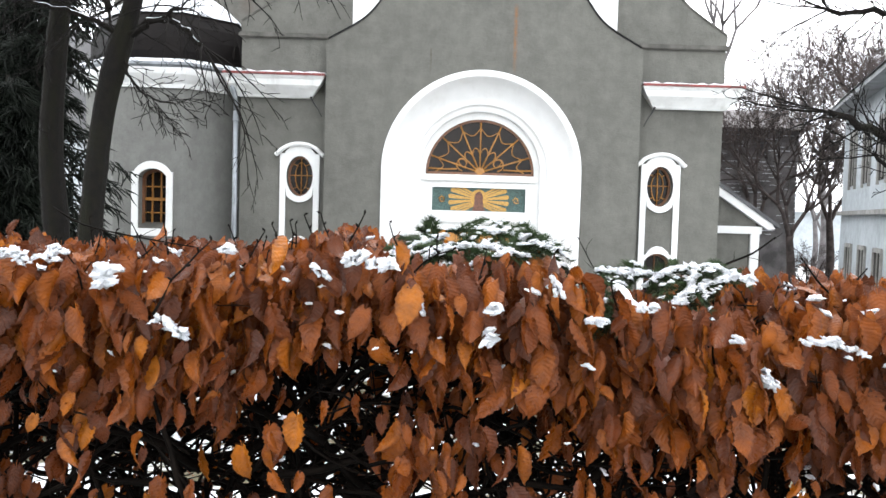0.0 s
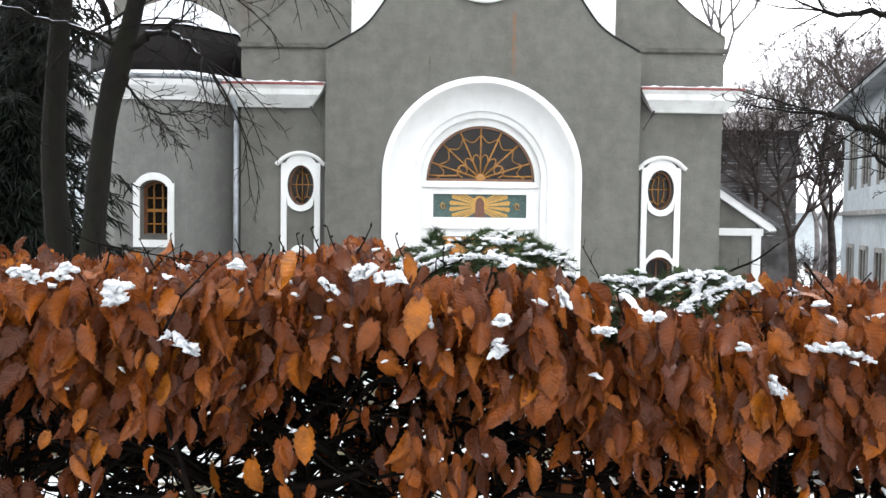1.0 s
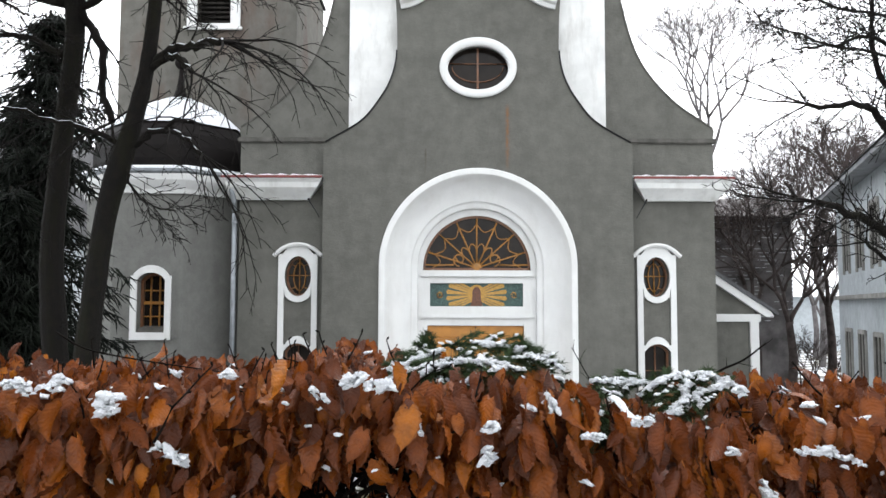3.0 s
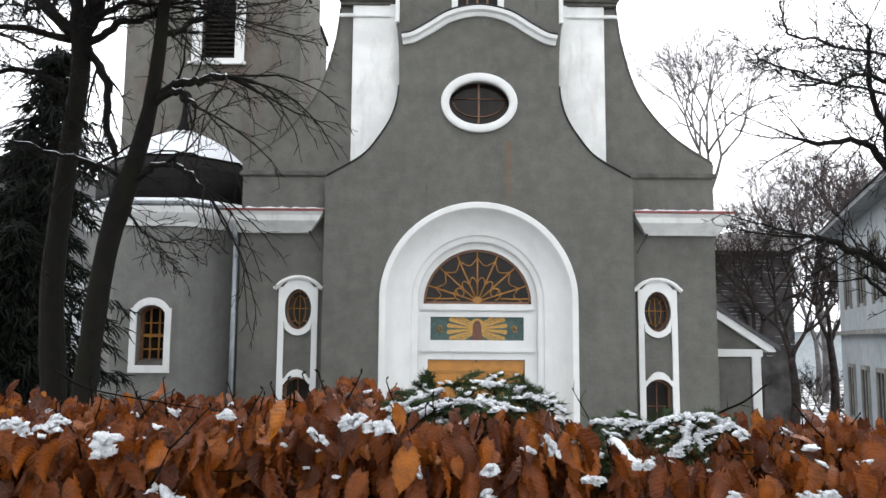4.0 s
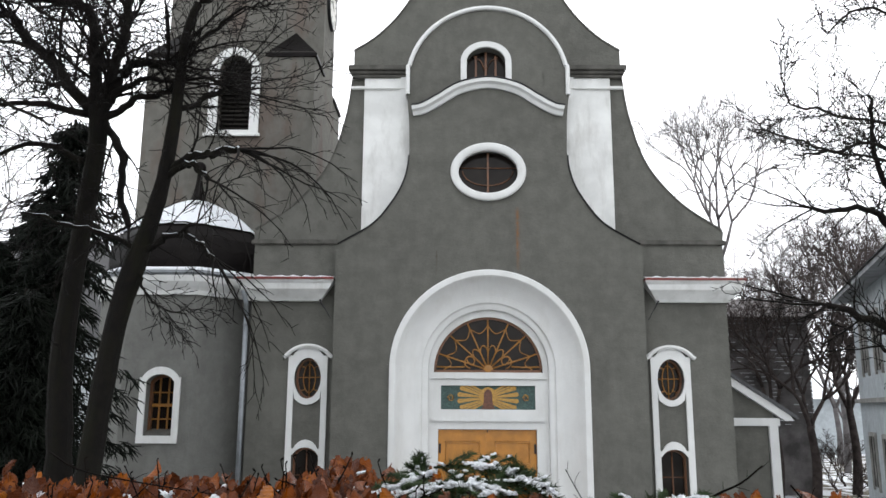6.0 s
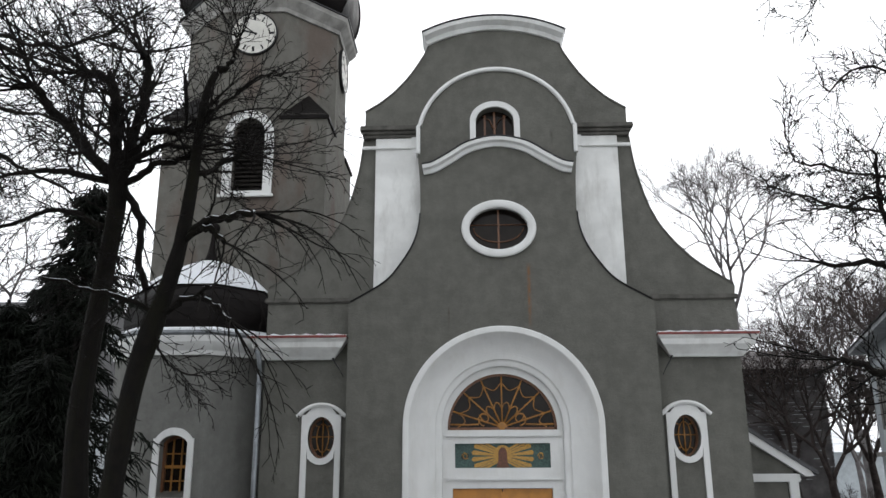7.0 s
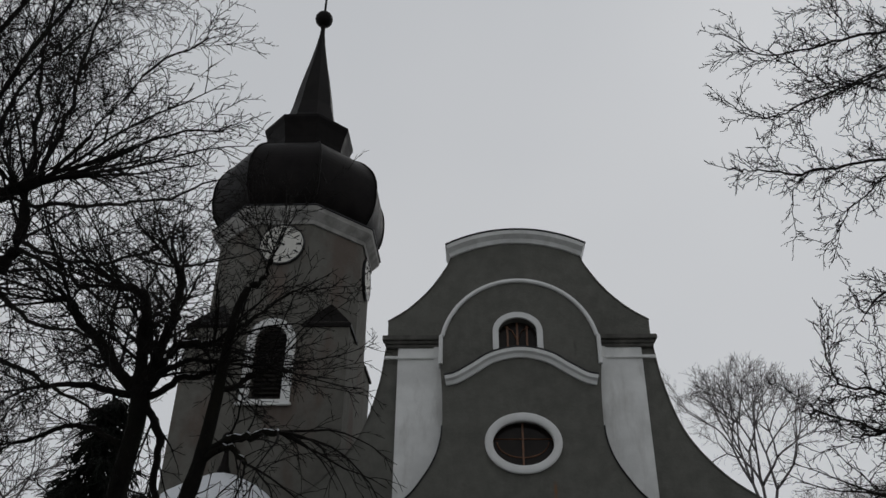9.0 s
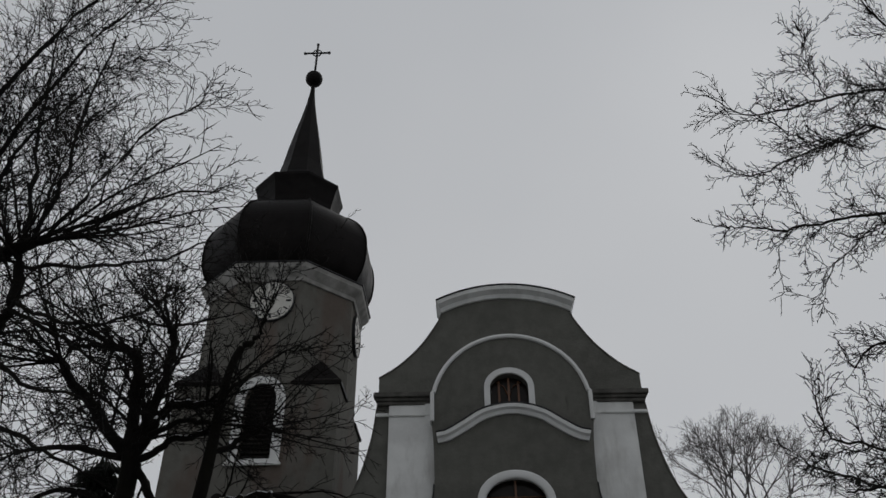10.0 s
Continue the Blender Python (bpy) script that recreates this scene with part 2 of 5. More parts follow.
def spline(pts, n=8):
    """A smooth curve through the points."""
    out = []
    p = [Vector(q) for q in pts]
    p = [2 * p[0] - p[1]] + p + [2 * p[-1] - p[-2]]
    for i in range(1, len(p) - 2):
        a, b, c, d = p[i - 1], p[i], p[i + 1], p[i + 2]
        for k in range(n):
            t = k / n
            out.append(0.5 * ((2 * b) + (c - a) * t + (2 * a - 5 * b + 4 * c - d) * t * t + (3 * b - 3 * c + d - a) * t ** 3))
    out.append(p[-2])
    return [tuple(q) for q in out]


def sweep(path, profile, closed=False, bm=None):
    """Moves a profile of (outward, y) along a path in the xz plane; outward is to the left of the way."""
    bm = bm or bmesh.new()
    n, rings = len(path), []
    for i, (x, z) in enumerate(path):
        a = path[i - 1] if (i or closed) else path[i]
        b = path[(i + 1) % n] if (i < n - 1 or closed) else path[i]
        d = Vector((b[0] - a[0], b[1] - a[1])).normalized()
        nx, nz = -d.y, d.x
        rings.append([bm.verts.new((x + nx * o, y, z + nz * o)) for o, y in profile])
    for i in range(n if closed else n - 1):
        a, b = rings[i], rings[(i + 1) % n]
        for k in range(len(profile)):
            bm.faces.new((a[k - 1], a[k], b[k], b[k - 1]))
    if not closed:
        bm.faces.new(rings[0])
        bm.faces.new(list(reversed(rings[-1])))
    return bm


def turned(cx, cy, prof, n=8, turn=22.5, bm=None, cap=True):
    """A body of n flats from rows of (z, half width across the flats)."""
    bm = bm or bmesh.new()
    k = 1 / math.cos(math.pi / n)
    rings = [[bm.verts.new((cx + r * k * math.sin(radians(turn) + 2 * math.pi * i / n), cy - r * k * math.cos(radians(turn) + 2 * math.pi * i / n), z)) for i in range(n)] for z, r in prof]
    for a, b in zip(rings, rings[1:]):
        for i in range(n):
            bm.faces.new((a[i - 1], a[i], b[i], b[i - 1]))
    if cap:
        bm.faces.new(rings[0])
        bm.faces.new(list(reversed(rings[-1])))
    return bm


def tube(V, F, pts, radii, sides=5):
    """Adds a tapering tube to lists of points and faces."""
    base = len(V)
    n = len(pts)
    for i in range(n):
        a, b = pts[max(0, i - 1)], pts[min(n - 1, i + 1)]
        dx, dy, dz = b[0] - a[0], b[1] - a[1], b[2] - a[2]
        q = math.sqrt(dx * dx + dy * dy + dz * dz) or 1.0
        dx, dy, dz = dx / q, dy / q, dz / q
        if abs(dz) < 0.85:
            ux, uy, uz = -dy, dx, 0.0
        else:
            ux, uy, uz = 0.0, -dz, dy
        q = math.sqrt(ux * ux + uy * uy + uz * uz) or 1.0
        ux, uy, uz = ux / q, uy / q, uz / q
        wx, wy, wz = dy * uz - dz * uy, dz * ux - dx * uz, dx * uy - dy * ux
        for k in range(sides):
            c, s = math.cos(2 * math.pi * k / sides) * radii[i], math.sin(2 * math.pi * k / sides) * radii[i]
            V.append((pts[i][0] + ux * c + wx * s, pts[i][1] + uy * c + wy * s, pts[i][2] + uz * c + wz * s))
    for i in range(n - 1):
        for k in range(sides):
            a, b = base + i * sides + k, base + i * sides + (k + 1) % sides
            F.append((a, b, b + sides, a + sides))
    F.append(tuple(base + k for k in reversed(range(sides))))
    F.append(tuple(base + (n - 1) * sides + k for k in range(sides)))


def rod(name, pts, r, material, parent, label="", sides=6):
    V, F = [], []
    tube(V, F, pts, [r] * len(pts), sides)
    return soup_part(name, V, F, material, parent, label)


# ---- ground: a lawn that falls from the hedge to the church ----
def ground_z(x, y):
    t = min(1, max(0, (y + 12.5) / 9.0))
    return 1.3 * (1 - t * t * (3 - 2 * t)) - 0.02


def build_ground():
    ys = [-700, -200, -60, -25] + [-18 + 0.6 * i for i in range(32)] + [3, 8, 20, 60, 200, 700]
    xs = [-700, -200, -60, -25] + [-14 + 1.0 * i for i in range(29)] + [25, 60, 200, 700]
    V = [(x, y, ground_z(x, y) + (0.03 * noise.noise((x * 0.7, y * 0.7, 0)) if abs(x) < 15 and -18 < y < -1 else 0)) for y in ys for x in xs]
    w = len(xs)
    F = [(j * w + i, j * w + i + 1, (j + 1) * w + i + 1, (j + 1) * w + i) for j in range(len(ys) - 1) for i in range(w - 1)]
    tagged(soup_part("ground", V, F, TURF), "patchy snow over a winter lawn", "ground", kind="structure")


build_ground()


# ---- church ----
WY = 0.35          # plane of the main front wall; the central bay stands proud of it at y = 0
CZ = 3.68          # centre of the portal's arch


def mirror(half):
    """A closed outline from its right half, bottom to top."""
    return list(half) + [(-x, z) for x, z in reversed(half) if x > 1e-6]


def window_surround(church, cx):
    """White frame round an oval light above an arched one."""
    w = 0.375
    y0, y1 = WY - 0.05, WY + 0.02
    outer = [(cx - w, 0.55), (cx + w, 0.55), (cx + w, 3.93)] + arc(cx, 3.55, w + 0.02, 0.56, 42, 138, 10) + [(cx - w, 3.93)]
    lower = [(cx - w + 0.12, 0.7), (cx + w - 0.12, 0.7), (cx + w - 0.12, 2.08)] + arc(cx, 1.98, w - 0.11, 0.24, 25, 155, 8) + [(cx - w + 0.12, 2.08)]
    top = arc(cx, 3.5, 0.37, 0.5, -158, -22, 10)
    panel = [(cx - w + 0.11, 2.2)] + list(reversed(arc(cx, 1.98, w - 0.1, 0.38, 32, 148, 8))) + [(cx + w - 0.11, 2.2), (cx + w - 0.11, 3.3)] + [q for q in reversed(top) if abs(q[0] - cx) < w - 0.12] + [(cx - w + 0.11, 3.3)]
    surround = part("window_surround", plate(outer, [oval(cx, 3.5, 0.255, 0.385), panel, lower], y0, y1), WHITE, church, "white limewashed window surround")
    part("hood_mould", sweep(spline([(cx - 0.44, 3.865), (cx - 0.385, 3.91), (cx - 0.29, 3.995), (cx - 0.15, 4.06), (cx, 4.08), (cx + 0.15, 4.06), (cx + 0.29, 3.995), (cx + 0.385, 3.91), (cx + 0.44, 3.865)], 3), [(0, WY + 0.01), (0, WY - 0.1), (0.035, WY - 0.12), (0.07, WY - 0.1), (0.07, WY + 0.01)]), WHITE, surround)
    glass = part("oval_window", plate(oval(cx, 3.5, 0.26, 0.39), [], WY + 0.2, WY + 0.24), GLASS, church, "dark oval window")
    part("window_frame", sweep(oval(cx, 3.5, 0.255, 0.385), [(0, WY + 0.2), (0.0, WY + 0.15), (0.04, WY + 0.15), (0.04, WY + 0.2)], True), BROWN, glass)
    for sx in (-1, 1):
        rod("glazing_bar", [(cx + sx * 0.115 * math.cos(k * math.pi / 10), WY + 0.17, 3.5 + 0.27 * math.sin(k * math.pi / 10)) for k in range(-5, 6)], 0.011, BARS, glass)
        rod("glazing_bar", [(cx + sx * 0.07, WY + 0.17, 3.3), (cx + sx * 0.18, WY + 0.17, 3.25)], 0.01, BARS, glass)
        rod("glazing_bar", [(cx + sx * 0.07, WY + 0.17, 3.7), (cx + sx * 0.18, WY + 0.17, 3.75)], 0.01, BARS, glass)
    rod("glazing_bar", [(cx, WY + 0.17, 3.13), (cx, WY + 0.17, 3.87)], 0.012, BARS, glass)
    rod("glazing_bar", [(cx - 0.23, WY + 0.17, 3.52), (cx + 0.23, WY + 0.17, 3.52)], 0.011, BARS, glass)
    pane = part("arched_window", plate([(cx - w + 0.1, 0.68), (cx + w - 0.1, 0.68), (cx + w - 0.1, 2.1)] + arc(cx, 1.98, w - 0.1, 0.25, 25, 155, 8) + [(cx - w + 0.1, 2.1)], [], WY + 0.2, WY + 0.24), GLASS, church, "dark arched window")
    part("window_frame", plate([(cx - w + 0.11, 0.69), (cx + w - 0.11, 0.69), (cx + w - 0.11, 2.09)] + arc(cx, 1.98, w - 0.105, 0.245, 25, 155, 8) + [(cx - w + 0.11, 2.09)],
                              [[(cx - w + 0.16, 0.74), (cx + w - 0.16, 0.74), (cx + w - 0.16, 2.05)] + arc(cx, 1.98, w - 0.15, 0.19, 30, 150, 8) + [(cx - w + 0.16, 2.05)]], WY + 0.15, WY + 0.2), BROWN, pane)
    rod("glazing_bar", [(cx, WY + 0.18, 0.72), (cx, WY + 0.18, 2.2)], 0.014, BROWN, pane)
    for z in (1.0, 1.35, 1.7):
        rod("glazing_bar", [(cx - w + 0.15, WY + 0.18, z), (cx + w - 0.15, WY + 0.18, z)], 0.011, BROWN, pane)


def window_holes(cx):
    w = 0.375
    return [oval(cx, 3.5, 0.255, 0.385), [(cx - w + 0.12, 0.7), (cx + w - 0.12, 0.7), (cx + w - 0.12, 2.08)] + arc(cx, 1.98, w - 0.11, 0.24, 25, 155, 8) + [(cx - w + 0.12, 2.08)]]


def aisle_cornice(church, s):
    """Moulded white cornice beside the bay, with red flashing and snow; s: +1 or -1."""
    prof = [(5.36, 0.02, 2.965), (5.36, -0.05, 2.965), (5.33, -0.05, 2.965), (5.28, 0.0, 3.0), (5.18, 0.03, 3.06), (5.12, 0.1, 3.12), (5.1, 0.12, 3.14), (5.02, 0.2, 3.2), (4.97, 0.24, 3.25), (4.97, WY, 3.25), (5.36, WY, 2.965)]
    end = 4.6 + (WY + 0.04) * 0.6
    bm = bmesh.new()
    inner = [bm.verts.new((s * xi, y, z)) for z, y, xi in prof]
    outer = [bm.verts.new((s * (end - (y + 0.04) * 0.75), y, z)) for z, y, xi in prof]
    n = len(prof)
    for k in range(n):
        bm.faces.new((inner[k - 1], inner[k], outer[k], outer[k - 1]))
    bm.faces.new(inner)
    bm.faces.new(list(reversed(outer)))
    c = part("cornice", bm, WORN, church, "white moulded cornice with snow on its ledge")
    a, b = sorted((s * 2.962, s * (end + 0.03)))
    part("flashing", box(a, b, -0.085, WY - 0.002, 5.35, 5.395, 0.008), RED, c, "red sheet-metal flashing")
    V, F = [], []
    pts = [(a + (b - a) * i / 24, 0.07 + 0.02 * math.sin(i * 1.7), 5.41 + 0.012 * math.sin(i * 2.3)) for i in range(25)]
    tube(V, F, pts, [0.045 + 0.02 * noise.noise((i * 0.6, s, 3)) for i in range(25)], 7)
    V = [(x, 0.12 + (y - 0.07) * 3.2, 5.405 + (z - 5.41) * 0.8) for x, y, z in V]
    soup_part("snow_cap", V, F, SNOW, c, "thin snow on the ledge")
    V, F = [], []
    tube(V, F, [(s * 3.24, 0.16, 4.98), (s * 3.2, 0.12, 4.9), (s * 3.08, 0.02, 4.74), (s * 3.0, -0.02, 4.6)], [0.022, 0.016, 0.01, 0.008], 6)
    soup_part("drip_strip", V, F, IRON, c, "dark red metal drip strip")


def build_church():
    church = thing("church", (0, 0, 0), "grey rendered baroque church with white trim and curved gable", "church")
    # main front wall with its curved gable
    half = [(4.6, -0.3), (4.6, 6.14), (4.63, 6.38)] + spline([(4.6, 6.4), (3.8, 6.97), (3.18, 7.76), (2.86, 8.75), (2.74, 9.6)], 7) + spline([(2.74, 10.2), (2.3, 10.5), (1.86, 10.95), (1.5, 11.5), (1.4, 11.75)], 6) + [(1.4, 11.87)] + arc(0, 9.15, 3.1, 3.1, 64, 90, 8)
    part("front_wall", plate(mirror(half), window_holes(3.45) + window_holes(-3.45) + [[(-1.6, 0.0), (1.6, 0.0), (1.6, 3.7)] + arc(0, CZ, 1.6, 1.6, 5, 175, 16) + [(-1.6, 3.7)]], WY, WY + 0.5), STUCCO, church, "grey cement-rendered front wall with a curved gable")
    # proud central bay
    bay = [(2.94, -0.3), (2.94, 6.02)] + spline([(2.9, 6.04), (2.24, 6.44), (1.9, 6.84), (1.68, 7.22), (1.57, 7.6), (1.55, 7.95)], 6) + spline([(1.55, 7.95), (1.57, 8.6), (1.63, 9.3), (1.63, 9.7)], 4)[1:] + arc(0, 9.4, 1.63, 1.6, 12, 90, 14)
    hole = [(-1.76, -0.25), (1.76, -0.25), (1.76, CZ)] + arc(0, CZ, 1.76, 1.76, 4, 176, 40) + [(-1.76, CZ)]
    gw = [(-0.42, 9.42), (0.36, 9.42), (0.36, 9.82)] + arc(-0.03, 9.8, 0.39, 0.3, 8, 172, 14) + [(-0.42, 9.82)]
    eye = oval(0, 7.49, 0.6, 0.45)
    part("central_bay", plate(mirror(bay), [hole, gw, eye], 0.0, WY - 0.003), STUCCO, church, "proud grey rendered central bay")
    # dark metal coping on the bay's curved shoulders
    for s in (1, -1):
        path = [(s * x, z) for x, z in bay[1:34]]
        pr = [(-0.004, -0.02), (0.022, -0.035), (0.026, 0.0), (0.022, WY - 0.01), (-0.004, WY - 0.01)]
        part("bay_coping", sweep(path[1:30], [(-s * o, y) for o, y in pr]), IRON, church, "dark metal coping strip")
        g = [(s * x, z) for x, z in half[3:32]]
        part("gable_coping", sweep(g, [(s * 0.004, WY - 0.02), (s * 0.004, WY + 0.53), (s * -0.02, WY + 0.53), (s * -0.025, WY - 0.02)]), STONE, church, "weathered dark gable coping")
        up = [(s * x, z) for x, z in half[32:57]]
        part("gable_coping", sweep(up, [(s * 0.004, WY - 0.02), (s * 0.004, WY + 0.53), (s * -0.02, WY + 0.53), (s * -0.025, WY - 0.02)]), STONE, church)
        # pilaster, its capital and band
        a, b = sorted((s * 1.5, s * 2.5))
        part("pilaster", box(a, b, WY - 0.09, WY - 0.003, 6.2, 9.58, 0.012), WORN, church, "worn white pilaster")
        a2, b2 = sorted((s * 1.5, s * 1.76))
        part("pilaster_strip", box(a2, b2, WY - 0.13, WY - 0.092, 6.9, 9.58, 0.01), WORN, church)
        a, b = sorted((s * 1.62, s * 2.77))
        part("pilaster_band", box(a, b, WY - 0.14, WY - 0.092, 9.31, 9.38, 0.015), WORN, church)
        bm = bmesh.new()
        for z0, z1, d in ((9.56, 9.63, 0.13), (9.63, 9.7, 0.17), (9.7, 9.8, 0.23)):
            a, b = sorted((s * 1.62, s * (2.66 + d * 0.7)))
            box(a, b, WY - d, WY - 0.004, z0, z1, 0.012, bm)
        part("capital", bm, STONE, church, "weathered grey moulded capital")
        a, b = sorted((s * 2.94, s * 4.66))
        part("string_course", box(a, b, WY - 0.06, WY - 0.003, 6.1, 6.2, 0.02), STONE, church, "weathered grey string course")
        aisle_cornice(church, s)
        window_surround(church, s * 3.45)
    # top coping
    top = arc(0, 9.05, 3.22, 3.2, 62.3, 117.7, 24)
    part("gable_cornice", sweep(list(reversed(top)), [(-0.16, WY - 0.004), (-0.16, WY - 0.06), (-0.08, WY - 0.1), (-0.02, WY - 0.22), (0.06, WY - 0.24), (0.07, WY + 0.55), (-0.1, WY + 0.55)]), WORN, church, "white moulded cornice on the gable's top")
    part("gable_flashing", sweep(list(reversed(top)), [(0.07, WY - 0.26), (0.095, WY - 0.26), (0.095, WY + 0.57), (0.072, WY + 0.57)]), IRON, church)
    # white arch moulding along the bay's head
    band = [(1.63, 9.1), (1.63, 9.4), (1.63, 9.7)] + arc(0, 9.4, 1.63, 1.6, 12, 168, 30) + [(-1.63, 9.7), (-1.63, 9.4), (-1.63, 9.1)]
    part("arch_moulding", sweep(band, [(0.07, 0.02), (0.07, -0.05), (0.04, -0.07), (-0.01, -0.05), (-0.02, WY - 0.01), (0.05, WY - 0.01)]), WHITE, church, "slim white arch moulding")
    # serpentine hood
    serp = spline([(-1.5, 8.74), (-1.28, 8.79), (-0.95, 8.98), (-0.55, 9.22), (0, 9.33), (0.55, 9.22), (0.95, 8.98), (1.28, 8.79), (1.5, 8.74)], 6)
    hood = part("serpentine_hood", sweep(serp, [(-0.1, -0.003), (-0.1, -0.06), (-0.03, -0.09), (0.0, -0.16), (0.07, -0.17), (0.08, -0.003)]), WHITE, church, "curved white hood moulding")
    part("flashing", sweep(serp, [(0.082, -0.185), (0.1, -0.185), (0.105, -0.004), (0.084, -0.004)]), IRON, hood)
    # gable window
    frame_path = [(-0.48, 9.4), (-0.48, 9.82)] + list(reversed(arc(-0.03, 9.8, 0.45, 0.37, 3, 177, 18))) + [(0.42, 9.82), (0.42, 9.4)]
    part("gable_window_surround", sweep(frame_path, [(-0.06, 0.05), (-0.06, -0.05), (0.06, -0.05), (0.06, -0.002)]), WHITE, church, "white arched window surround")
    pane = part("gable_window", plate([(-0.44, 9.38), (0.38, 9.38), (0.38, 9.82)] + arc(-0.03, 9.8, 0.41, 0.32, 8, 172, 14) + [(-0.44, 9.82)], [], 0.2, 0.24), GLASS, church, "dark arched gable window")
    for x in (-0.23, -0.03, 0.17):
        part("mullion", box(x - 0.02, x + 0.02, 0.15, 0.2, 9.4, 10.08 if x == -0.03 else 10.0), BROWN, pane)
    for s in (-1, 1):
        rod("glazing_bar", [(-0.03 + s * 0.02, 0.16, 9.7), (-0.03 + s * 0.1, 0.16, 9.9), (-0.03 + s * 0.25, 0.16, 9.98)], 0.012, BROWN, pane)
    # oval window
    ring = part("oval_surround", sweep(oval(0, 7.49, 0.66, 0.51, 48), [(-0.08, -0.06), (-0.07, 0.02), (0.08, 0.06), (0.08, -0.05), (0.05, -0.075), (-0.05, -0.075)], True), WHITE, church, "white oval window surround", True)
    pane = part("oval_gable_window", plate(oval(0, 7.49, 0.62, 0.47), [], 0.18, 0.22), GLASS, church, "dark oval window with slender bars")
    part("glazing_bar", box(-0.018, 0.018, 0.14, 0.18, 7.05, 7.93), BROWN, pane)
    rod("glazing_bar", [(0.5 * math.cos(radians(a)), 0.16, 7.56 + 0.3 * math.sin(radians(a))) for a in range(180, 361, 15)], 0.013, BROWN, pane)
    rod("glazing_bar", [(-0.58, 0.16, 7.62), (0.58, 0.16, 7.62)], 0.01, BROWN, pane)
    # portal
    def jamb(r):
        return [(r, -0.1), (r, 1.2), (r, 2.4), (r, CZ)] + arc(0, CZ, r, r, 3, 177, 46) + [(-r, CZ), (-r, 2.4), (-r, 1.2), (-r, -0.1)]
    hollow = spline([(-0.1, -0.045), (-0.14, 0.03), (-0.21, 0.13), (-0.31, 0.22), (-0.43, 0.29), (-0.56, 0.325)], 3)
    cove = [(0.03, 0.02), (0.03, -0.05), (0.015, -0.062), (0.0, -0.065), (-0.08, -0.065)] + hollow + [(-0.575, 0.36), (-0.6, 0.375), (-0.665, 0.39), (-0.685, 0.4), (-0.69, 0.44), (-0.69, 0.56), (0.03, 0.56)]
    part("portal", sweep(jamb(1.84), [(-o, y) for o, y in cove]), WHITE, church, "deep white coved portal arch", False)
    lun = [(-1.05, 3.63), (1.05, 3.63)] + arc(0, 3.65, 1.05, 1.05, 2, 178, 36)
    mos = [(-0.91, 2.93), (0.9, 2.93), (0.9, 3.38), (-0.91, 3.38)]
    door = [(-0.96, -0.02), (0.92, -0.02), (0.92, 2.56), (-0.96, 2.56)]
    tymp = [(-1.3, -0.1), (1.3, -0.1), (1.3, CZ)] + arc(0, CZ, 1.3, 1.3, 4, 176, 30) + [(-1.3, CZ)]
    part("tympanum", plate(tymp, [lun, mos, door], 0.5, 0.62), WHITE, church, "white plastered tympanum")
    part("transom", box(-1.08, 1.08, 0.44, 0.499, 2.7, 2.78, 0.015), WHITE, church)
    part("transom", box(-1.09, 1.09, 0.45, 0.499, 3.5, 3.62, 0.012), WHITE, church)
    # fanlight
    fan = part("fanlight", plate([(-1.07, 3.6), (1.07, 3.6)] + arc(0, 3.65, 1.07, 1.07, 2, 178, 36), [], 0.6, 0.63), GLASS, church, "dark semicircular fanlight with ochre bars")
    part("fan_frame", sweep([(1.05, 3.63)] + arc(0, 3.65, 1.05, 1.05, 2, 178, 36) + [(-1.05, 3.63)], [(0, 0.55), (0.045, 0.55), (0.045, 0.6), (0, 0.6)]), BROWN, fan)
    part("fan_frame", box(-1.05, 1.05, 0.55, 0.599, 3.63, 3.68), BROWN, fan)
    c = (0, 3.68)
    rays = [18, 42, 66, 90, 114, 138, 162]
    for a in rays:
        rod("glazing_bar", [(r * math.cos(radians(a)), 0.575, c[1] + r * math.sin(radians(a))) for r in (0.08, 0.5, 1.0)], 0.018, BARS, fan)
    ends = [0] + rays + [180]
    for a, b in zip(ends, ends[1:]):
        pts = []
        for i in range(9):
            t = i / 8
            q, r = a + (b - a) * t, 0.86 - 0.14 * math.sin(math.pi * t)
            pts.append((r * math.cos(radians(q)), 0.575, c[1] + r * math.sin(radians(q))))
        rod("glazing_bar", pts, 0.012, BARS, fan)
    for a, b in zip(rays, rays[1:]):
        pts = [((0.36 + 0.12 * math.sin(math.pi * i / 8)) * math.cos(radians(a + (b - a) * i / 8)), 0.575, c[1] + (0.36 + 0.12 * math.sin(math.pi * i / 8)) * math.sin(radians(a + (b - a) * i / 8))) for i in range(9)]
        rod("glazing_bar", pts, 0.014, BARS, fan)
    for s in (-1, 1):
        rod("glazing_bar", [(s * (0.34 + 0.13 * math.cos(radians(q)) * (1 - i / 34)), 0.575, c[1] + 0.16 + 0.13 * math.sin(radians(q)) * (1 - i / 34)) for i, q in enumerate(range(-90, 271, 20))], 0.015, BARS, fan)
        rod("glazing_bar", [(s * 0.45, 0.575, c[1] + 0.06), (s * 0.7, 0.575, c[1] + 0.05), (s * 1.0, 0.575, c[1] + 0.06)], 0.018, BARS, fan)
    bm = bmesh.new()
    bmesh.ops.create_uvsphere(bm, u_segments=16, v_segments=8, radius=0.1, matrix=Matrix.Translation((0, 0.58, 3.69)) @ Matrix.Diagonal((1, 0.4, 1, 1)))
    part("fan_boss", bm, BARS, fan)
    # mosaic: gold rays on teal round a plain arched shape
    mo = part("mosaic_panel", plate(mos, [], 0.545, 0.56), TEAL, church, "teal and gold mosaic panel")
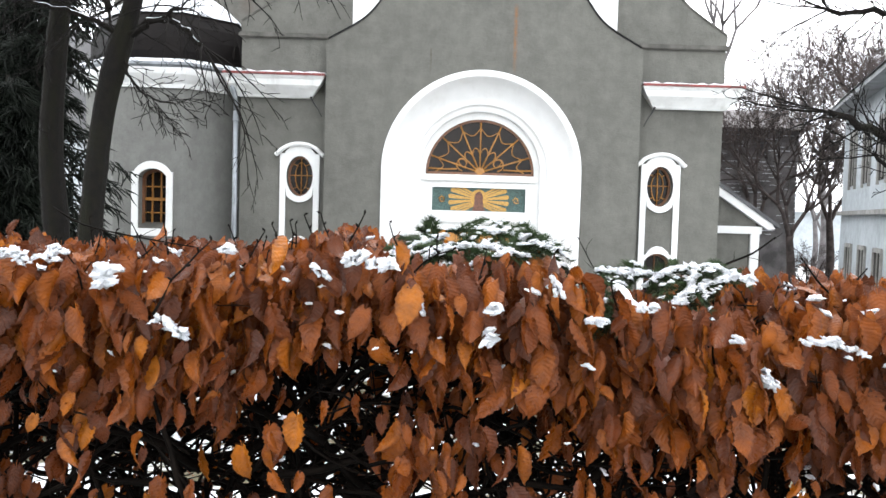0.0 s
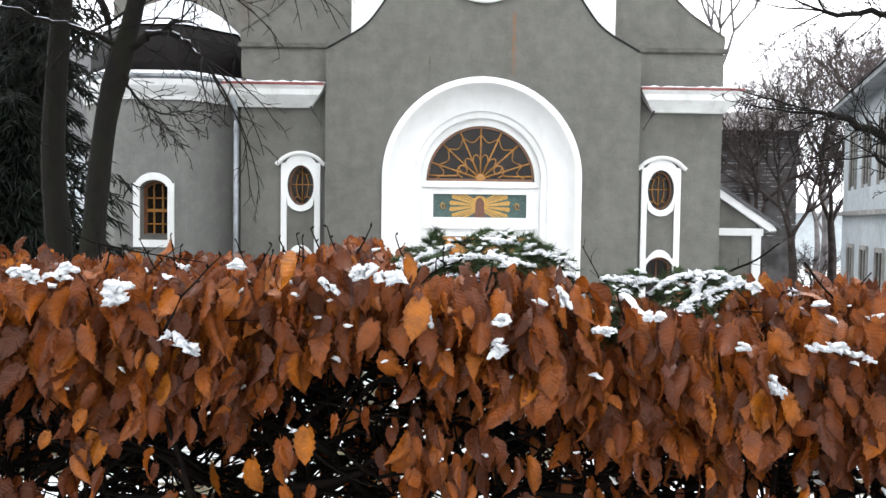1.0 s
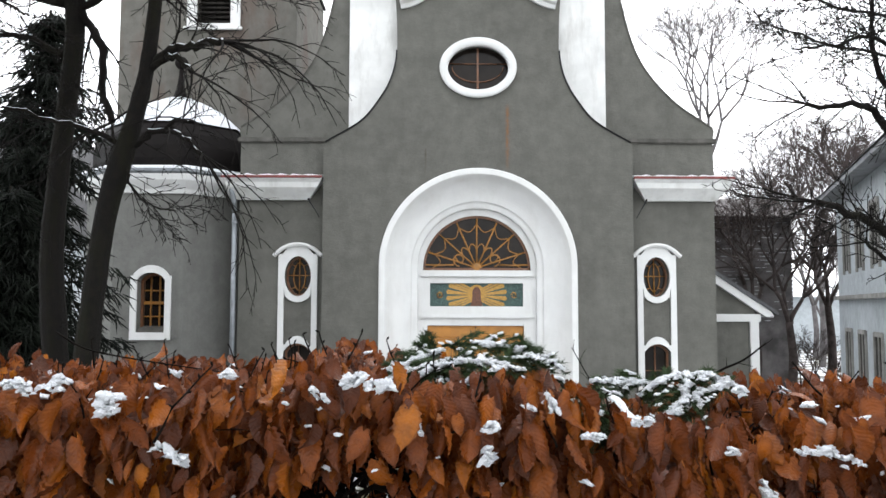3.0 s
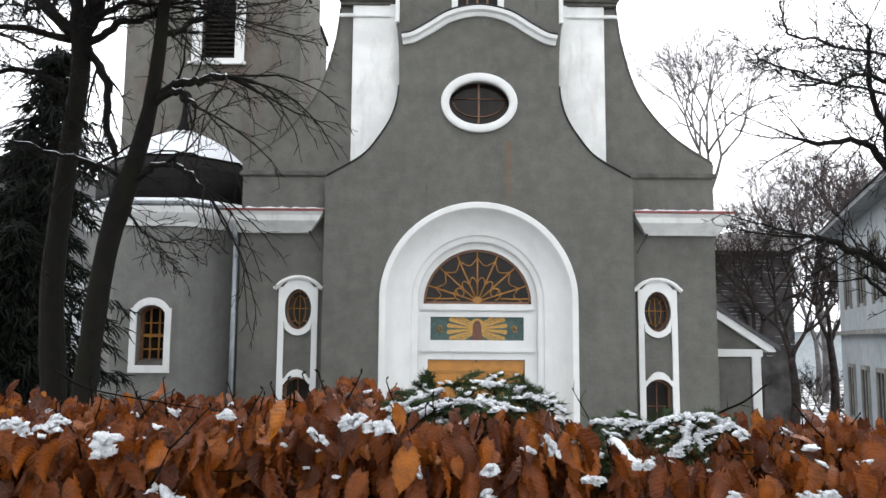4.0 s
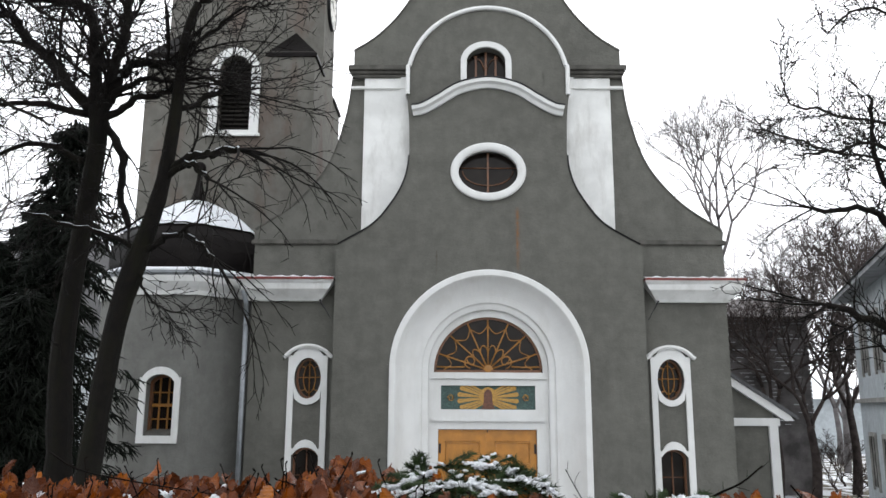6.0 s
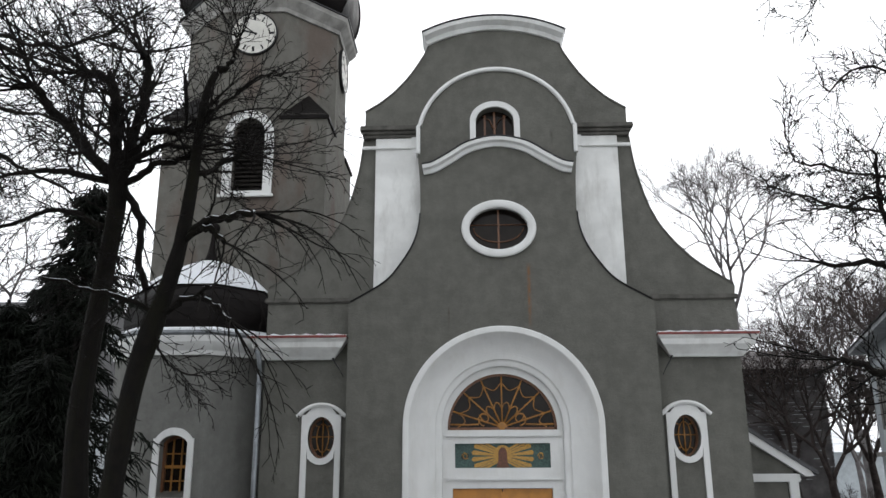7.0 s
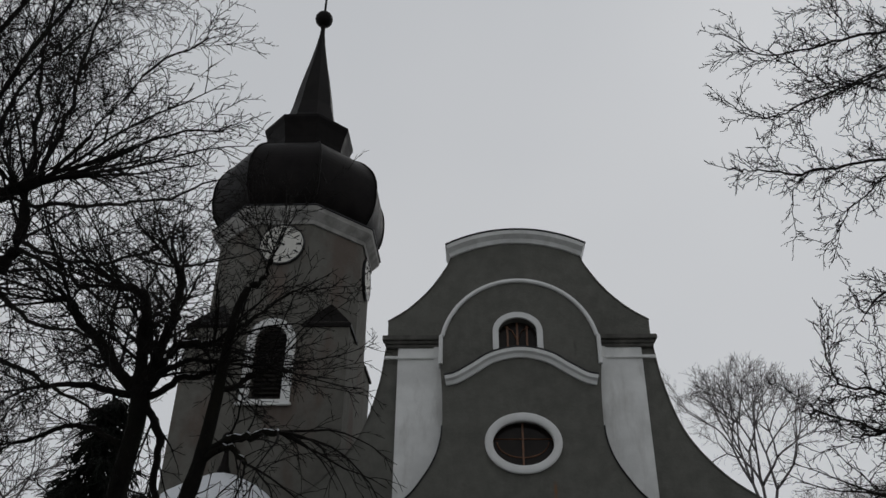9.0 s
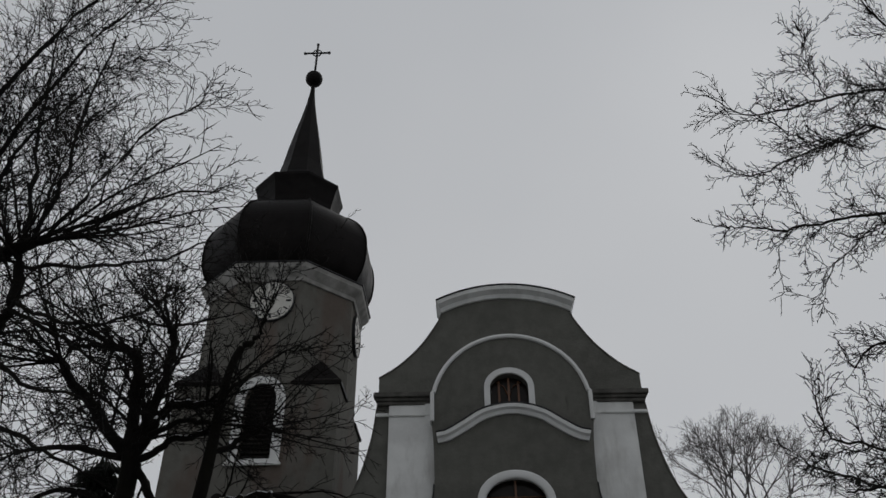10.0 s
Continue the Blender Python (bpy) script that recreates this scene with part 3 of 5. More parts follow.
    for i in range(22):
        a = 2 * math.pi * (i + 0.5) / 22
        r0, r1 = 0.16, 0.57 if abs(math.cos(a)) > 0.45 else 0.2 / max(0.2, abs(math.sin(a)))
        w = 0.118
        quad = []
        for r, d in ((r0, -w), (r1, -w * 0.8), (r1 + 0.03, 0), (r1, w * 0.8), (r0, w)):
            quad.append((-0.005 + r * math.cos(a + d), min(3.375, max(2.935, 3.15 + 0.8 * r * math.sin(a + d)))))
        part("gold_ray", plate(quad, [], 0.537, 0.5445), GOLD, mo)
    part("halo", plate(oval(-0.005, 3.18, 0.165, 0.17, 24), [], 0.53, 0.5365), GOLD, mo)
    part("arched_shape", plate([(-0.13, 2.935), (0.12, 2.935), (0.085, 3.05)] + arc(-0.005, 3.18, 0.085, 0.13, -20, 200, 12) + [(-0.095, 3.05)], [], 0.522, 0.5295), UMBER, mo)
    for s in (-1, 1):
        for k in range(5):
            rod("mosaic_scroll", [(s * 0.72 + 0.07 * math.cos(radians(72 * k + 60 * j)) * (0.4 + 0.2 * j), 0.542, 3.15 + 0.07 * math.sin(radians(72 * k + 60 * j)) * (0.4 + 0.2 * j)) for j in range(4)], 0.007, UMBER if k % 2 else GOLD, mo)
    # door
    for a, b in ((-0.955, -0.03), (-0.01, 0.915)):
        m0, m1 = a + 0.13, b - 0.13
        leaf = part("door_leaf", plate([(a, 0.0), (b, 0.0), (b, 2.55), (a, 2.55)], [[(m0, z0), (m1, z0), (m1, z1), (m0, z1)] for z0, z1 in ((0.25, 0.85), (1.0, 1.75), (1.9, 2.34))], 0.57, 0.62), OCHRE, church, "ochre varnished panelled door leaf")
        for z0, z1 in ((0.25, 0.85), (1.0, 1.75), (1.9, 2.34)):
            part("door_panel", box(m0 + 0.004, m1 - 0.004, 0.585, 0.61, z0 + 0.004, z1 - 0.004, 0.012), OCHRE, leaf)
            part("panel_moulding", sweep([(m0 + 0.01, z0 + 0.01), (m1 - 0.01, z0 + 0.01), (m1 - 0.01, z1 - 0.01), (m0 + 0.01, z1 - 0.01)], [(0, 0.562), (0.025, 0.562), (0.03, 0.584), (0.0, 0.584)], True), OCHRE, leaf)
        for z in (0.4, 2.2):
            x = a + 0.03 if a < -0.5 else b - 0.03
            part("hinge", box(x - 0.02, x + 0.02, 0.55, 0.569, z - 0.09, z + 0.09, 0.004), IRON, leaf)
    part("door_post", box(-0.06, 0.02, 0.545, 0.569, 0.0, 2.5, 0.01), OCHRE, church)
    part("door_backing", box(-1.2, 1.2, 0.64, 0.7, -0.1, 5.0), IRON, church)
    part("door_step", box(-1.3, 1.3, -0.5, 0.56, -0.2, -0.02, 0.02), STONE, church, "worn stone doorstep")
    # nave behind
    bm = box(-4.55, -4.2, WY + 0.5, 15, -0.3, 5.9)
    box(4.2, 4.55, WY + 0.5, 15, -0.3, 5.9, 0, bm)
    box(-4.55, 4.55, 14.6, 15, -0.3, 5.9, 0, bm)
    part("nave_wall", bm, STUCCO, church, "plain grey rendered nave wall")
    roof = bmesh.new()
    prof = [(-4.75, 5.9), (0, 9.2), (4.75, 5.9), (4.6, 5.8), (0, 9.0), (-4.6, 5.8)]
    plate(prof, [], WY + 0.5, 15.2, roof)
    part("nave_roof", roof, SLATE, church, "grey slate nave roof")
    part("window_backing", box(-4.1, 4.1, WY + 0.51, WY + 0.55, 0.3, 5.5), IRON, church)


build_church()


def build_turret():
    cx, cy, r = -6.3, 1.85, 1.62
    t = thing("stair_turret", (cx, cy, 0), "octagonal grey turret with a dark snow-capped dome", "turret")
    body = bmesh.new()
    k = r * math.tan(math.pi / 8)
    wx = -6.19 - cx
    # seven plain sides and a front with a real opening
    k8 = 1 / math.cos(math.pi / 8)
    cor = [(cx + r * k8 * math.sin(radians(22.5 + 45 * i)), cy - r * k8 * math.cos(radians(22.5 + 45 * i))) for i in range(8)]
    for i in range(7):
        (x0, y0), (x1, y1) = cor[i], cor[i + 1]
        body.faces.new([body.verts.new(p) for p in ((x0, y0, -0.3), (x1, y1, -0.3), (x1, y1, 5.3), (x0, y0, 5.3))])
    c = -6.22
    op = [(c - 0.27, 2.42), (c + 0.27, 2.42), (c + 0.27, 3.43)] + arc(c, 3.33, 0.29, 0.23, 25, 155, 8) + [(c - 0.27, 3.43)]
    plate([(cx - k, -0.3), (cx + k, -0.3), (cx + k, 5.3), (cx - k, 5.3)], [op], cy - r, cy - r + 0.4, body)
    part("turret_wall", body, TURRET, t, "grey rendered octagonal wall")
    y = cy - r
    fr = [(c - 0.385, 2.28), (c + 0.385, 2.28), (c + 0.385, 3.5)] + arc(c, 3.3, 0.4, 0.4, 28, 152, 10) + [(c - 0.385, 3.5)]
    part("window_surround", plate(fr, [op], y - 0.05, y + 0.01), WHITE, t, "white window surround")
    sill = bmesh.new()
    vs = [sill.verts.new(p) for p in ((c - 0.27, y - 0.02, 2.42), (c + 0.27, y - 0.02, 2.42), (c + 0.27, y + 0.25, 2.54), (c - 0.27, y + 0.25, 2.54), (c - 0.27, y + 0.25, 2.42), (c + 0.27, y + 0.25, 2.42))]
    for f in ((0, 1, 2, 3), (0, 3, 4), (1, 5, 2), (2, 5, 4, 3), (0, 4, 5, 1)):
        sill.faces.new([vs[i] for i in f])
    part("sill", sill, STONE, t, "sloping grey sill")
    g = part("window", plate([(c - 0.28, 2.4), (c + 0.28, 2.4), (c + 0.28, 3.45)] + arc(c, 3.33, 0.3, 0.24, 25, 155, 8) + [(c - 0.28, 3.45)], [], y + 0.27, y + 0.3), GLASS, t, "dark window with ochre glazing bars")
    part("window_frame", sweep([(c - 0.255, 2.5), (c + 0.255, 2.5), (c + 0.255, 3.43)] + arc(c, 3.33, 0.27, 0.21, 30, 150, 8) + [(c - 0.255, 3.43)], [(-0.02, y + 0.2), (0.04, y + 0.2), (0.04, y + 0.27), (-0.02, y + 0.27)], True), BROWN, g)
    for x in (-0.085, 0.085):
        part("glazing_bar", box(c + x - 0.012, c + x + 0.012, y + 0.22, y + 0.265, 2.5, 3.5), BARS, g)
    for z, h in ((2.72, 0.012), (2.98, 0.03), (3.22, 0.012)):
        part("glazing_bar", box(c - 0.25, c + 0.25, y + 0.215, y + 0.266, z - h, z + h), BARS, g)
    part("cornice", turned(cx, cy, [(5.08, r - 0.01), (5.08, r + 0.05), (5.16, r + 0.07), (5.24, r + 0.14), (5.32, r + 0.2), (5.4, r + 0.22), (5.46, r + 0.22), (5.46, r - 0.3)], cap=False), WHITE, t, "white moulded eaves cornice")
    part("gutter", turned(cx, cy, [(5.44, r + 0.22), (5.48, r + 0.27), (5.53, r + 0.27), (5.53, r - 0.3)], cap=False), ZINC, t)
    part("eaves_snow", turned(cx, cy, [(5.532, r + 0.25), (5.57, r + 0.245), (5.6, r + 0.2), (5.63, r - 0.1), (5.64, r - 0.4)], cap=False), SNOW, t, "snow along the eaves")
    prof = [(5.6, 1.5), (5.8, 1.55), (6.05, 1.55), (6.3, 1.5), (6.5, 1.38), (6.7, 1.2), (6.9, 0.98), (7.05, 0.74), (7.18, 0.48), (7.28, 0.27), (7.38, 0.15), (7.55, 0.085), (7.8, 0.05), (8.05, 0.03)]
    part("dome", turned(cx, cy, prof), SHEET, t, "dark sheet-metal dome")
    part("dome_snow", turned(cx, cy, [(6.56, 1.38), (6.6, 1.36), (6.74, 1.22), (6.94, 1.0), (7.09, 0.76), (7.22, 0.5), (7.32, 0.29), (7.36, 0.16)], cap=False), SNOW, t, "snow lying on the dome")
    bm = bmesh.new()
    bmesh.ops.create_uvsphere(bm, u_segments=16, v_segments=10, radius=0.14, matrix=Matrix.Translation((cx, cy, 8.14)))
    part("finial_ball", bm, SHEET, t, "dark finial ball", True)
    pipe = thing("drainpipe", (-4.68, 0.22, 0), "grey zinc drainpipe beside the turret", "drainpipe")
    rod("pipe", [(-4.66, 0.22, -0.1), (-4.66, 0.22, 2.5), (-4.66, 0.22, 4.7)], 0.05, ZINC, pipe, sides=12)
    rod("elbow", [(-4.66, 0.22, 4.7), (-4.67, 0.18, 4.95), (-4.72, 0.1, 5.2), (-4.8, 0.1, 5.44)], 0.05, ZINC, pipe, sides=12)
    for z in (1.2, 3.0, 4.5):
        part("bracket", turned(-4.66, 0.22, [(z, 0.058), (z + 0.04, 0.058)], 12), ZINC, pipe)


build_turret()


def build_tower():
    cx, cy, h = -5.8, 3.97, 1.93
    t = thing("church_tower", (cx, cy, 0), "grey rendered bell tower with a dark onion spire", "tower")
    op = [(-6.05, 9.08), (-5.31, 9.08), (-5.31, 10.55)] + arc(-5.68, 10.5, 0.37, 0.4, 6, 174, 16) + [(-6.05, 10.55)]
    body = plate([(cx - h, -0.3), (cx + h, -0.3), (cx + h, 11.0), (cx - h, 11.0)], [op], cy - h, cy - h + 0.5)
    part("tower_wall", body, TOWER, t, "stained grey tower front wall")
    part("tower_wall", box(cx - h, cx - h + 0.4, cy - h + 0.5, cy + h - 0.3, -0.3, 11.0), TOWER, t)
    part("tower_wall", box(cx + h - 0.4, cx + h, cy - h + 0.5, cy + h - 0.3, -0.3, 11.0), TOWER, t)
    part("tower_wall", box(cx - h, cx + h, cy + h - 0.3, cy + h, -0.3, 11.0), TOWER, t)
    part("octagon_stage", turned(cx, cy, [(10.95, h - 0.02), (13.75, h - 0.02), (14.1, h - 0.02)]), TOWER, t, "stained grey octagonal clock stage")
    o = (h - 0.02) * math.tan(math.pi / 8)
    for sx in (-1, 1):
        for sy in (-1, 1):
            bm = bmesh.new()
            a = bm.verts.new((cx + sx * (h + 0.05), cy + sy * (h + 0.05), 10.93))
            b = bm.verts.new((cx + sx * o, cy + sy * (h + 0.05), 10.93))
            c = bm.verts.new((cx + sx * (h + 0.05), cy + sy * o, 10.93))
            d = bm.verts.new((cx + sx * (h + o) / 2 * 0.99, cy + sy * (h + o) / 2 * 0.99, 11.75))
            b2, c2, a2 = (bm.verts.new((v.co.x, v.co.y, 10.86)) for v in (b, c, a))
            for f in ((a, b, d), (a, d, c), (b, c, d), (a, a2, b2, b), (a, c, c2, a2), (b2, a2, c2), (b, b2, c2, c)):
                bm.faces.new(f)
            part("broach", bm, SHEET, t, "dark sloping broach")
    fr = [(-6.26, 8.96), (-5.1, 8.96), (-5.1, 10.5)] + arc(-5.68, 10.5, 0.58, 0.58, 2, 178, 16) + [(-6.26, 10.5)]
    part("belfry_surround", plate(fr, [op], cy - h - 0.05, cy - h + 0.01), WHITE, t, "white belfry window surround")
    part("sill", box(-6.32, -5.04, cy - h - 0.12, cy - h - 0.052, 8.92, 8.99, 0.012), WORN, t)
    lv = part("belfry_louvres", box(-6.08, -5.28, cy - h + 0.3, cy - h + 0.34, 9.05, 10.95), LOUVRE, t, "dark wooden belfry louvres")
    for i in range(17):
        z = 9.12 + i * 0.105
        half = 0.36 if z < 10.5 else 0.36 * math.sqrt(max(0.02, 1 - ((z - 10.5) / 0.4) ** 2))
        bm = box(-5.68 - half, -5.68 + half, -0.09, 0.09, -0.012, 0.012)
        bmesh.ops.rotate(bm, verts=bm.verts, matrix=Matrix.Rotation(radians(38), 3, "X"))
        bmesh.ops.translate(bm, verts=bm.verts, vec=(0, cy - h + 0.22, z))
        part("louvre_slat", bm, LOUVRE, lv)
    # clocks
    for turn, cxk, cyk in ((0, -5.72, cy - h - 0.0), (90, cx + h, cy + 0.05)):
        m = Matrix.Translation((cxk, cyk, 13.12)) @ Matrix.Rotation(radians(turn), 4, "Z")
        def put(bm):
            bmesh.ops.transform(bm, verts=bm.verts, matrix=m)
            return bm
        dial = part("clock_dial", put(plate(oval(0, 0, 0.56, 0.56, 40), [], -0.05, 0.03)), DIAL, t, "white clock dial with dark hour marks")
        part("clock_rim", put(sweep(oval(0, 0, 0.56, 0.56, 40), [(-0.01, -0.065), (0.02, -0.065), (0.02, 0.02), (-0.01, 0.02)], True)), IRON, dial)
        for i in range(12):
            bm = box(-0.018 if i % 3 else -0.03, 0.018 if i % 3 else 0.03, -0.058, -0.051, 0.36, 0.49)
            bmesh.ops.rotate(bm, verts=bm.verts, matrix=Matrix.Rotation(radians(30 * i), 3, "Y"))
            part("hour_mark", put(bm), IRON, dial)
        for ang, ln, w in ((-75, 0.28, 0.022), (-52, 0.44, 0.015)):
            bm = box(-w, w, -0.068, -0.06, -0.08, ln)
            bmesh.ops.rotate(bm, verts=bm.verts, matrix=Matrix.Rotation(radians(ang), 3, "Y"))
            part("clock_pointer", put(bm), IRON, dial)
    r = h - 0.02
    part("tower_cornice", turned(cx, cy, [(13.72, r), (13.72, r + 0.05), (13.82, r + 0.07), (13.92, r + 0.16), (14.02, r + 0.24), (14.14, r + 0.26), (14.14, r - 0.4)], cap=False), GRIMY, t, "pale moulded tower cornice")
    part("cornice_flashing", turned(cx, cy, [(14.142, r + 0.25), (14.15, r + 0.29), (14.18, r + 0.29), (14.22, r)], cap=False), IRON, t)
    onion = [(14.2, 1.85), (14.35, 2.0), (14.6, 2.14), (14.9, 2.22), (15.25, 2.25), (15.65, 2.23), (15.95, 2.14), (16.2, 2.0), (16.42, 1.8), (16.58, 1.58), (16.68, 1.36), (16.72, 1.1)]
    onion = spline(onion, 3)
    cx = -5.84
    dome = part("onion_dome", turned(cx, cy, onion), SHEET, t, "dark sheet-metal onion dome")
    for i in range(8):
        a = radians(22.5 + 45 * i)
        kk = 1 / math.cos(math.pi / 8)
        rod("ridge_seam", [(cx + (rr * kk + 0.01) * math.sin(a), cy - (rr * kk + 0.01) * math.cos(a), z) for z, rr in onion], 0.03, SHEET, dome)
    part("lantern", turned(cx, cy, [(16.68, 1.05), (17.2, 1.08), (17.65, 1.18), (17.82, 1.24), (17.9, 1.24), (17.96, 1.1), (18.05, 0.8)]), SHEET, t, "dark octagonal lantern drum")
    part("spire", turned(cx, cy, [(18.0, 0.86), (18.4, 0.72), (19.0, 0.59), (19.7, 0.49), (20.4, 0.37), (21.1, 0.24), (21.8, 0.13), (22.3, 0.075), (22.75, 0.055)]), SHEET, t, "dark concave spire")
    bm = bmesh.new()
    bmesh.ops.create_uvsphere(bm, u_segments=18, v_segments=12, radius=0.29, matrix=Matrix.Translation((cx, cy, 22.95)))
    part("spire_ball", bm, SHEET, t, "dark metal ball", True)
    rod("cross_post", [(cx, cy, 23.1), (cx, cy, 24.65)], 0.04, IRON, t)
    rod("cross_arm", [(cx - 0.42, cy, 24.22), (cx + 0.42, cy, 24.22)], 0.035, IRON, t)
    rod("cross_ring", [(cx + 0.15 * math.cos(radians(a)), cy, 24.22 + 0.15 * math.sin(radians(a))) for a in range(0, 361, 20)], 0.022, IRON, t)
    for x, z in ((-0.42, 24.22), (0.42, 24.22), (0, 24.64)):
        bm = bmesh.new()
        bmesh.ops.create_uvsphere(bm, u_segments=8, v_segments=6, radius=0.055, matrix=Matrix.Translation((cx + x, cy, z)))
        part("cross_tip", bm, IRON, t)


build_tower()


def build_porch():
    t = thing("side_porch", (5.4, 3.5, 0), "grey lean-to side porch with white trim", "porch")
    y = 2.0
    part("porch_wall", plate([(4.56, -0.2), (5.99, -0.2), (5.99, 2.9), (4.56, 3.86)], [], y, 6.0), STUCCO, t)
    part("rake_trim", plate([(4.6, 3.78), (6.2, 2.72), (6.36, 2.74), (6.3, 2.84), (4.6, 3.98)], [], y - 0.12, y - 0.003), WHITE, t, "white raking trim")
    part("lintel_trim", box(4.62, 6.1, y - 0.07, y - 0.004, 2.62, 2.78, 0.01), WHITE, t, "white lintel band")
    part("corner_post", box(5.86, 6.05, y - 0.08, y - 0.005, -0.2, 2.63, 0.01), WHITE, t, "white corner pilaster")
    part("porch_roof", plate([(4.57, 3.99), (6.42, 2.76), (6.46, 2.82), (4.57, 4.08)], [], y - 0.16, 6.1), SLATE, t, "grey slate lean-to roof")


build_porch()


# ---- houses round the church ----
def build_right_house():
    t = thing("apartment_house", (11, 4, 0), "pale grey rendered house with a slate roof", "house")
    a, b = Vector((11.95, 10.2)), Vector((8.25, -0.8))
    d = (b - a).normalized()
    nrm = Vector((-d.y, d.x)) if -d.y > 0 else Vector((d.y, -d.x))
    ln = (b - a).length
    def at(u, v, z):
        p = a + d * u + nrm * v
        return (p.x, p.y, z)
    def block(u0, u1, v0, v1, z0, z1):
        bm = bmesh.new()
        vs = [bm.verts.new(at(u, v, z)) for z in (z0, z1) for u, v in ((u0, v0), (u1, v0), (u1, v1), (u0, v1))]
        for f in ((0, 1, 2, 3), (4, 5, 6, 7), (0, 1, 5, 4), (1, 2, 6, 5), (2, 3, 7, 6), (3, 0, 4, 7)):
            bm.faces.new([vs[i] for i in f])
        return bm
    part("house_wall", block(0, ln, 0.0, 9, -0.3, 6.3), PALE, t)
    part("string_course", block(-0.1, ln, -0.14, 0.0, 3.15, 3.27), GRIMY, t, "grey string course")
    part("eave", block(-0.4, ln, -0.5, 9.4, 6.3, 6.42), HAZE, t, "projecting eaves, paled for haze")
    bm = bmesh.new()
    vs = [bm.verts.new(p) for p in (at(-0.4, -0.55, 6.43), at(ln, -0.55, 6.43), at(ln, 9.4, 6.43), at(-0.4, 9.4, 6.43), at(0.8, 4.4, 9.0), at(ln, 4.4, 9.0))]
    for f in ((0, 1, 5, 4), (2, 3, 4, 5), (3, 0, 4), (1, 2, 5)):
        bm.faces.new([vs[i] for i in f])
    part("house_roof", bm, HAZE, t, "grey slate roof, paled for haze")
    for u in (1.4, 3.5, 5.6, 7.7, 9.8):
        for z0, z1 in ((0.8, 2.2), (4.0, 5.5)):
            w = part("house_window", block(u, u + 0.85, -0.02, 0.02, z0, z1), GLASS, t, "dark window in a pale frame")
            for q in ((u - 0.1, u - 0.003), (u + 0.853, u + 0.95)):
                part("window_frame", block(q[0], q[1], -0.06, 0.0, z0 - 0.1, z1 + 0.1), GRIMY, w)
            part("window_frame", block(u - 0.003, u + 0.853, -0.06, 0.0, z1 + 0.003, z1 + 0.12), GRIMY, w)
            part("window_frame", block(u + 0.38, u + 0.46, -0.045, -0.022, z0, z1), GRIMY, w)


build_right_house()


def simple_house(name, label, x0, x1, y0, y1, z, ridge, wall, roof, along="x"):
    t = thing(name, ((x0 + x1) / 2, (y0 + y1) / 2, 0), label, "house")
    part("house_wall", box(x0, x1, y0, y1, -0.3, z), wall, t)
    bm = bmesh.new()
    if along == "x":
        ym = (y0 + y1) / 2
        p = ((x0 - .4, y0 - .5, z), (x1 + .4, y0 - .5, z), (x1 + .4, y1 + .5, z), (x0 - .4, y1 + .5, z), (x0 - .4, ym, ridge), (x1 + .4, ym, ridge))
    else:
        xm = (x0 + x1) / 2
        p = ((x1 + .5, y0 - .4, z), (x1 + .5, y1 + .4, z), (x0 - .5, y1 + .4, z), (x0 - .5, y0 - .4, z), (xm, y0 - .4, ridge), (xm, y1 + .4, ridge))
    vs = [bm.verts.new(q) for q in p]
    for f in ((0, 1, 5, 4), (2, 3, 4, 5), (3, 0, 4), (1, 2, 5), (0, 3, 2, 1)):
        bm.faces.new([vs[i] for i in f])
    part("house_roof", bm, roof, t)
    return t


barn = simple_house("shingled_house", "dark shingled house behind the church", 8.6, 12.15, 14.0, 20.0, 6.2, 7.3, DARKWALL, DARKWALL)
for i in range(28):
    part("shingle_course", box(8.58, 12.17, 13.95, 13.999, 2.3 + i * 0.138, 2.3 + i * 0.138 + 0.112), DARKWALL, barn)
rng_barn, lines = random.Random(90), bmesh.new()
for i in range(28):
    for k in range(5):
        x = rng_barn.uniform(8.6, 11.7)
        box(x, x + rng_barn.uniform(0.1, 0.45), 13.955, 13.998, 2.3 + i * 0.138 + 0.113, 2.3 + i * 0.138 + 0.128, 0, lines)
tagged(part("snow_lines", lines, SNOW, barn, "thin snow along the shingle edges"), kind="stuff")
simple_house("distant_house", "pale distant house with a snowy roof", 22.5, 27.5, 40, 48, 3.6, 5.2, PALE, SNOW)
simple_house("neighbour_house", "house with a dark roof among the trees", -21.0, -13.2, 8, 16, 5.2, 8.6, PALE, SLATE, "x")


# ---- trees ----
def wander(rng, p, d, length, n, bend, lift):
    """A crooked line of n + 1 points from p along d; lift bends it up (or down)."""
    pts, q, v = [tuple(p)], Vector(p), Vector(d).normalized()
    for i in range(n):
        v = (v + Vector((rng.gauss(0, bend), rng.gauss(0, bend), rng.gauss(0, bend) + lift))).normalized()
        q = q + v * (length / n)
        pts.append(tuple(q))
    return pts


